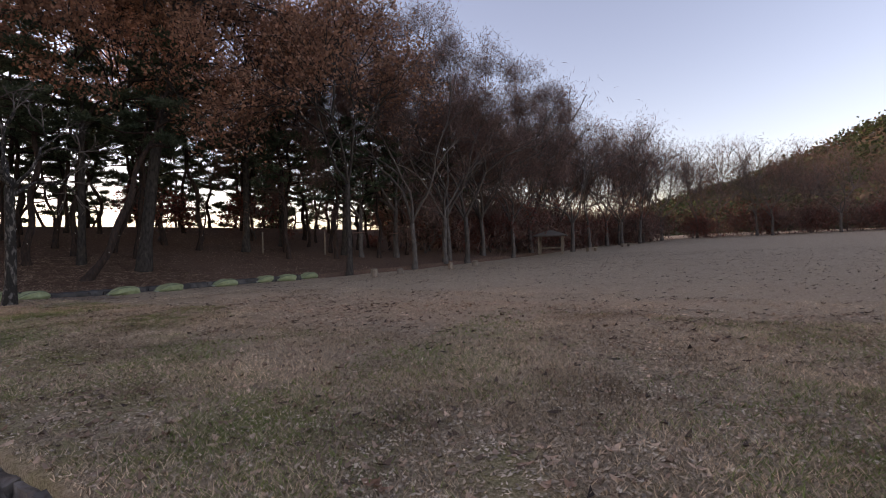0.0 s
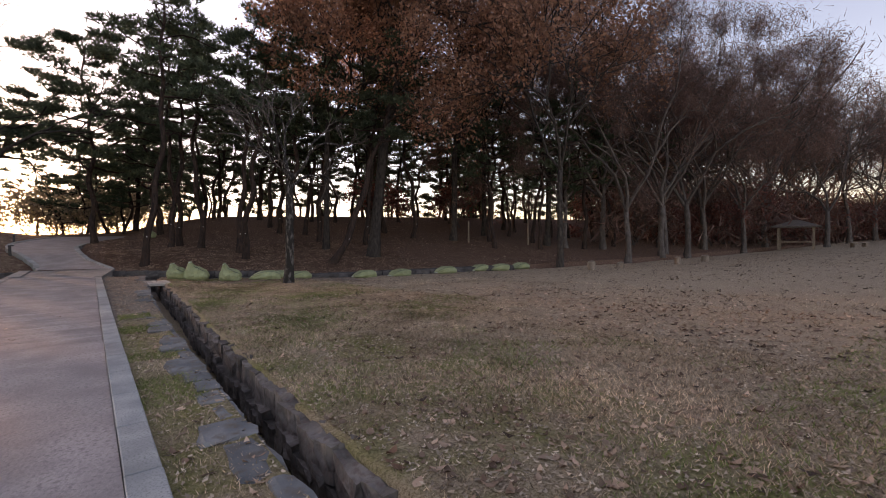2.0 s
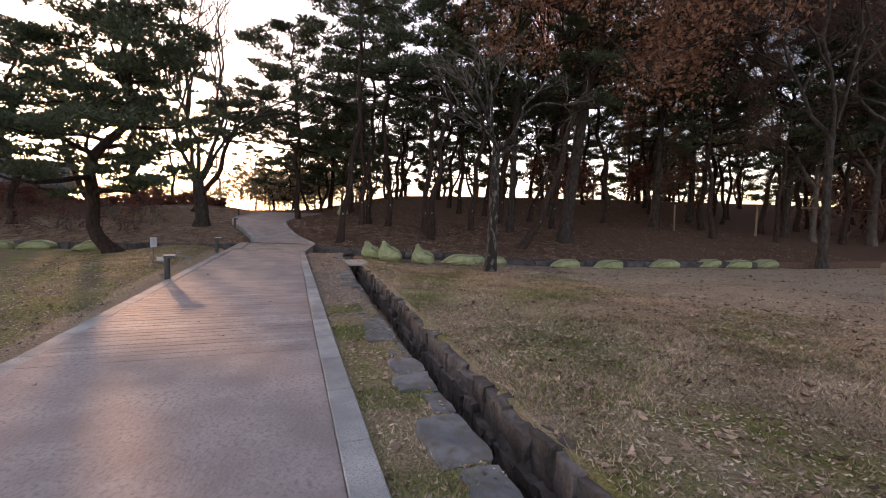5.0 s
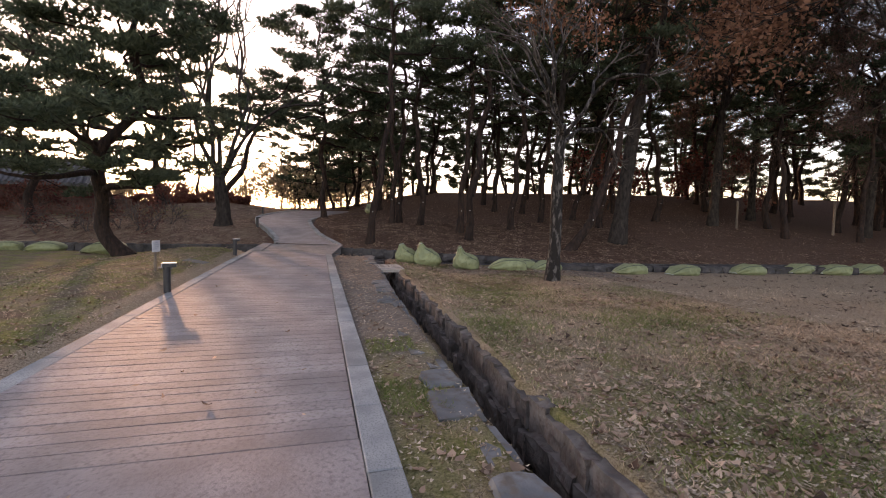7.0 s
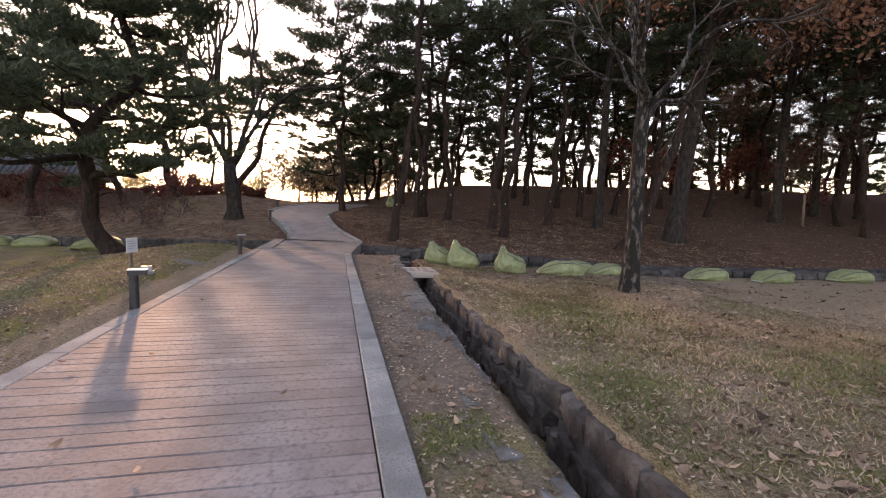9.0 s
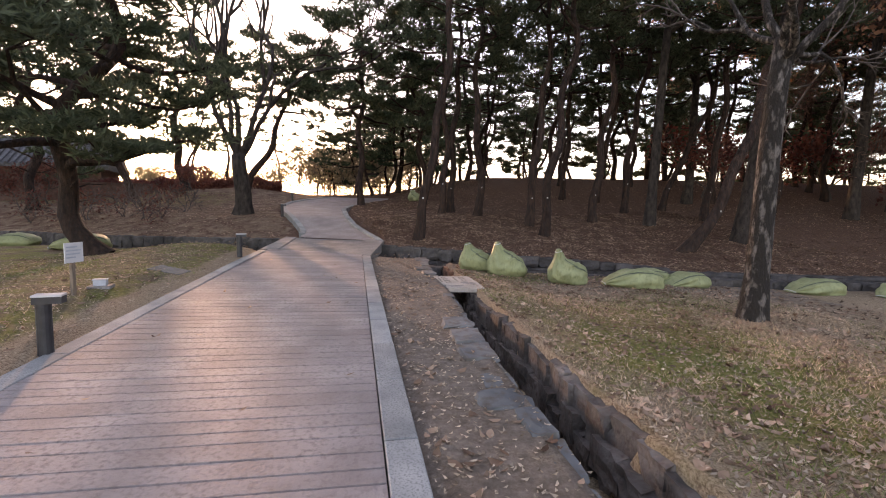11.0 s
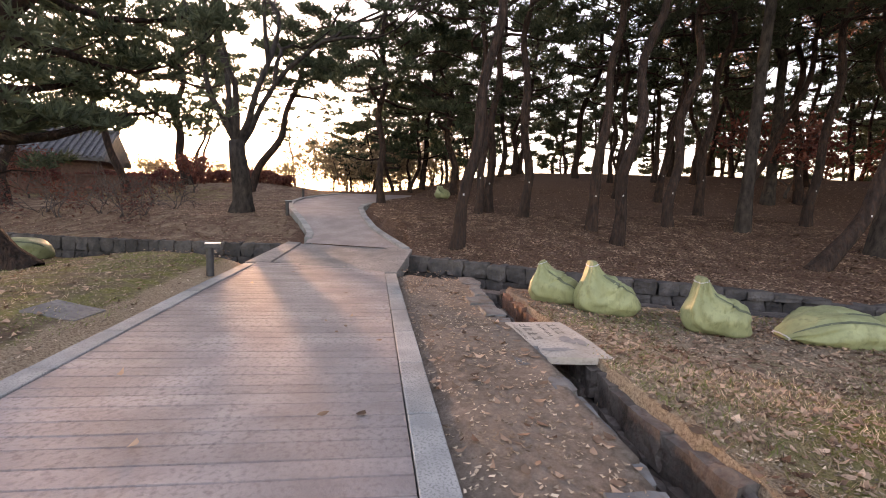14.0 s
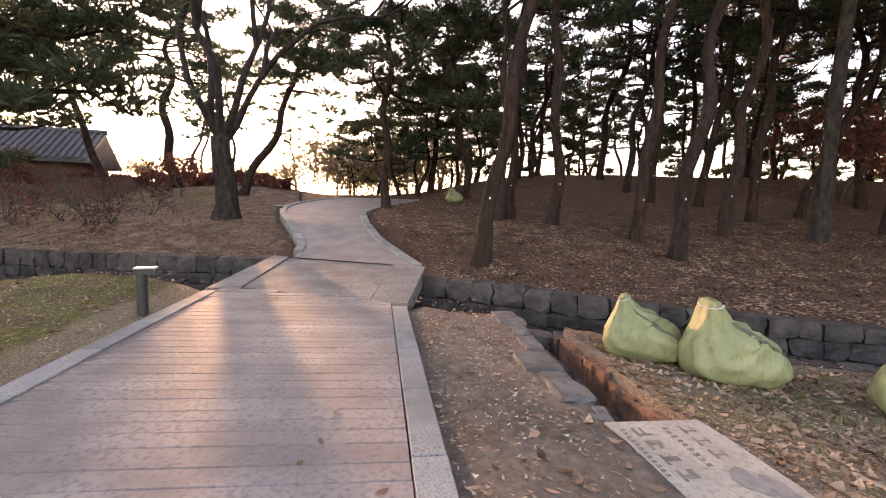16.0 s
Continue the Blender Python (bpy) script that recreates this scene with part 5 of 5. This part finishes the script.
def blades(p, h, lean=0.8):
    z = high(p[:, 0], p[:, 1]) + relief(p[:, 0], p[:, 1])
    c = np.stack([p[:, 0], p[:, 1], z - 0.005], 1)
    a = rng.uniform(0, 6.283, len(c))
    hh = h * rng.uniform(0.5, 1.4, len(c))
    d = np.stack([np.cos(a) * lean * hh, np.sin(a) * lean * hh, hh], 1)
    b = rng.uniform(0, 6.283, len(c))
    s = np.stack([np.cos(b), np.sin(b), 0 * b], 1) * (0.003 + 0.05 * hh)[:, None]
    v = np.stack([c - s, c + s, c + d], 1).reshape(-1, 3)
    return v, np.arange(len(v)).reshape(-1, 3)


def on_lawn(x, y):
    return (y > gully_far(x) + 0.06) & (x > near_edge(y) + 0.3)


def tufty(x, y):
    return np.sin(x * 1.9 + 1.3 * np.sin(y * 1.1)) + np.sin(y * 2.3 + 1.7 * np.sin(x * 0.8)) + 0.7 * np.sin(x * 5.1 + y * 4.3) > rng.uniform(-2.6, 0.7, len(x))


lawn_p = np.concatenate([scatter(120000, -3, 6, 1.0, 9, on_lawn), scatter(26000, 5, 11, 1.0, 10, on_lawn), scatter(130000, -10, 2.5, 1.0, 6, on_lawn), scatter(90000, -21, -9, 1.2, 7, on_lawn), scatter(60000, -18, 6, 3, 12, on_lawn), scatter(60000, -22, 20, 6, 34, on_lawn), scatter(16000, -28, -8, -8.5, -3.6, lambda x, y: (y < kerb_left(x) - 0.25) & (x > near_edge(y) + 0.2)), scatter(6000, -12, 0, 0.1, 0.6, lambda x, y: y > kerb_right(x) + 0.25)])
lawn_p = lawn_p[tufty(lawn_p[:, 0], lawn_p[:, 1])]
v, f = blades(lawn_p, 0.036, 0.85)
tagged(new("lawn_grass", fast_mesh("lawn_grass", v, f, M_BLADE)), "short straw-coloured winter grass", "grass", kind="stuff")
gp = np.concatenate([scatter(60000, -4, 9, 1.2, 9, lambda x, y: on_lawn(x, y) & (np.sin(x * 1.3) + np.sin(y * 1.7 + x) + 0.5 * np.sin(x * 5.1 - y * 4.4) > rng.uniform(-0.4, 2.0, len(x)))), scatter(90000, -16, 3, 1.1, 5.5, lambda x, y: on_lawn(x, y) & (np.sin(x * 1.7) + np.sin(y * 2.3 + x) + 0.6 * np.sin(x * 4.7 - y * 3.9) > rng.uniform(-0.3, 1.9, len(x)))), scatter(60000, -24, -9, 1.2, 7, lambda x, y: on_lawn(x, y) & (np.sin(x * 2.1) + np.sin(y * 1.9 + x) > rng.uniform(-0.8, 1.9, len(x)))), scatter(34000, -27, -9, -8, -3.5, lambda x, y: (y < kerb_left(x) - 0.25) & (x > near_edge(y)) & (np.sin(x * 1.6) + np.sin(y * 2.2 + x) > rng.uniform(0.2, 1.9, len(x)))), scatter(16000, -14, 0, 0.05, 0.6, lambda x, y: np.sin(x * 3) + np.sin(x * 1.3) > 0.5)])
v, f = blades(gp, 0.045, 1.1)
tagged(new("green_weeds", fast_mesh("green_weeds", v, f, M_GREEN)), "patches of low green weeds", "weeds", kind="stuff")


def litter(p, size, lift=0.008, uneven=1.0):
    """Leaves of six corners, lying and a little curled."""
    z = high(p[:, 0], p[:, 1]) + uneven * relief(p[:, 0], p[:, 1])
    c = np.stack([p[:, 0], p[:, 1], z + lift], 1)
    a = rng.uniform(0, 6.283, len(c))
    L = size * rng.uniform(0.5, 1.3, len(c))
    d = np.stack([np.cos(a), np.sin(a), rng.uniform(-0.12, 0.12, len(c))], 1) * L[:, None] * 0.5
    s = np.stack([-np.sin(a), np.cos(a), rng.uniform(-0.3, 0.3, len(c))], 1) * (L * rng.uniform(0.15, 0.3, len(c)))[:, None]
    up = np.stack([0 * L, 0 * L, L * rng.uniform(0.0, 0.26, len(c))], 1)
    v = np.stack([c - d + up, c - 0.35 * d + s, c + 0.35 * d + 0.9 * s, c + d + up * 1.3, c + 0.35 * d - 0.9 * s, c - 0.35 * d - s], 1).reshape(-1, 3)
    q = np.arange(len(v)).reshape(-1, 6)
    return v, np.concatenate([q[:, [0, 1, 5]], q[:, [1, 2, 5]], q[:, [2, 4, 5]], q[:, [2, 3, 4]]])


def in_wood(x, y):
    return (x < far_edge(y) - 0.15) & ((y > np.interp(x, ROAD_X, ROAD_R) + 0.3) | (y < np.interp(x, ROAD_X, ROAD_L) - 0.3))


lp = np.concatenate([
    scatter(26000, -40, -18, 0, 26, in_wood), scatter(12000, -46, -28, -14, 8, in_wood),
    scatter(5500, -24, -9, 1.4, 6, on_lawn), scatter(9000, -12, 8, 1.2, 10, on_lawn), scatter(2600, -25, -19, 1.8, 9, on_lawn), scatter(1600, -25, -20, 1.6, 7, lambda x, y: (y > gully_far(x) + 0.1) & (x > near_edge(y))),
    scatter(750, -27, -4, -0.2, 1.0, lambda x, y: (y > kerb_right(x) + 0.24) & (y < gully_near(x) - 0.05)), scatter(2200, -28, -8, -8, -3.5, lambda x, y: y < kerb_left(x) - 0.25),
])
v, f = litter(lp, 0.095)
tagged(new("fallen_leaves", fast_mesh("fallen_leaves", v, f, M_LITTER)), "curled dry brown fallen leaves", "fallen leaves", kind="stuff")
rp2 = scatter(40, -27, -9, -3.2, -0.4, lambda x, y: y < 9)
v, f = litter(rp2, 0.09, uneven=0.0)
tagged(new("path_leaves", fast_mesh("path_leaves", v + np.array([0, 0, 0.02]), f, M_LITTER)), "few dry leaves lying on the path", "fallen leaves", kind="stuff")

cp = np.concatenate([scatter(30000, -3, 8, 1.5, 10, on_lawn), scatter(36000, -12, 2.5, 1.2, 7, on_lawn), scatter(26000, -23, -10, 1.4, 8, on_lawn), scatter(9000, -22, 8, 6, 16, on_lawn), scatter(7000, -26, -1, -0.1, 0.9, lambda x, y: (y > kerb_right(x) + 0.24) & (y < gully_near(x))), scatter(16000, -27, -8, -8, -3.4, lambda x, y: (y < kerb_left(x) - 0.25) & (x > near_edge(y)))])
v, f = litter(cp, 0.044, 0.007)
v, f = v.reshape(-1, 6, 3)[:, [0, 1, 3, 4]].reshape(-1, 3), np.arange(len(cp) * 4).reshape(-1, 4)
f = np.concatenate([f[:, [0, 1, 3]], f[:, [1, 2, 3]]])
tagged(new("chaff", fast_mesh("chaff", v, f, M_FLAKE)), "pale bits of dead grass and leaf", "plant litter", kind="stuff")

dark_p = np.concatenate([scatter(13000, -22, 34, 5, 50, on_lawn), scatter(1200, -14, 12, 2, 12, on_lawn)])
v, f = litter(dark_p, 0.115, 0.012)
v, f = v.reshape(-1, 6, 3)[:, [0, 1, 3, 4]].reshape(-1, 3), np.arange(len(dark_p) * 4).reshape(-1, 4)
f = np.concatenate([f[:, [0, 1, 3]], f[:, [1, 2, 3]]])
tagged(new("lawn_leaves", fast_mesh("lawn_leaves", v, f, M_DARKLEAF)), "dark brown leaves strewn over the lawn", "fallen leaves", kind="stuff")

wood_p = np.concatenate([scatter(26000, -34, -22, 0, 15, in_wood), scatter(9000, -40, -28, -13, 3, in_wood)])
v, f = litter(wood_p, 0.1, 0.012)
v, f = v.reshape(-1, 6, 3)[:, [0, 1, 3, 4]].reshape(-1, 3), np.arange(len(wood_p) * 4).reshape(-1, 4)
f = np.concatenate([f[:, [0, 1, 3]], f[:, [1, 2, 3]]])
tagged(new("forest_litter", fast_mesh("forest_litter", v, f, M_LITTER)), "brown leaf litter under the pines", "fallen leaves", kind="stuff")
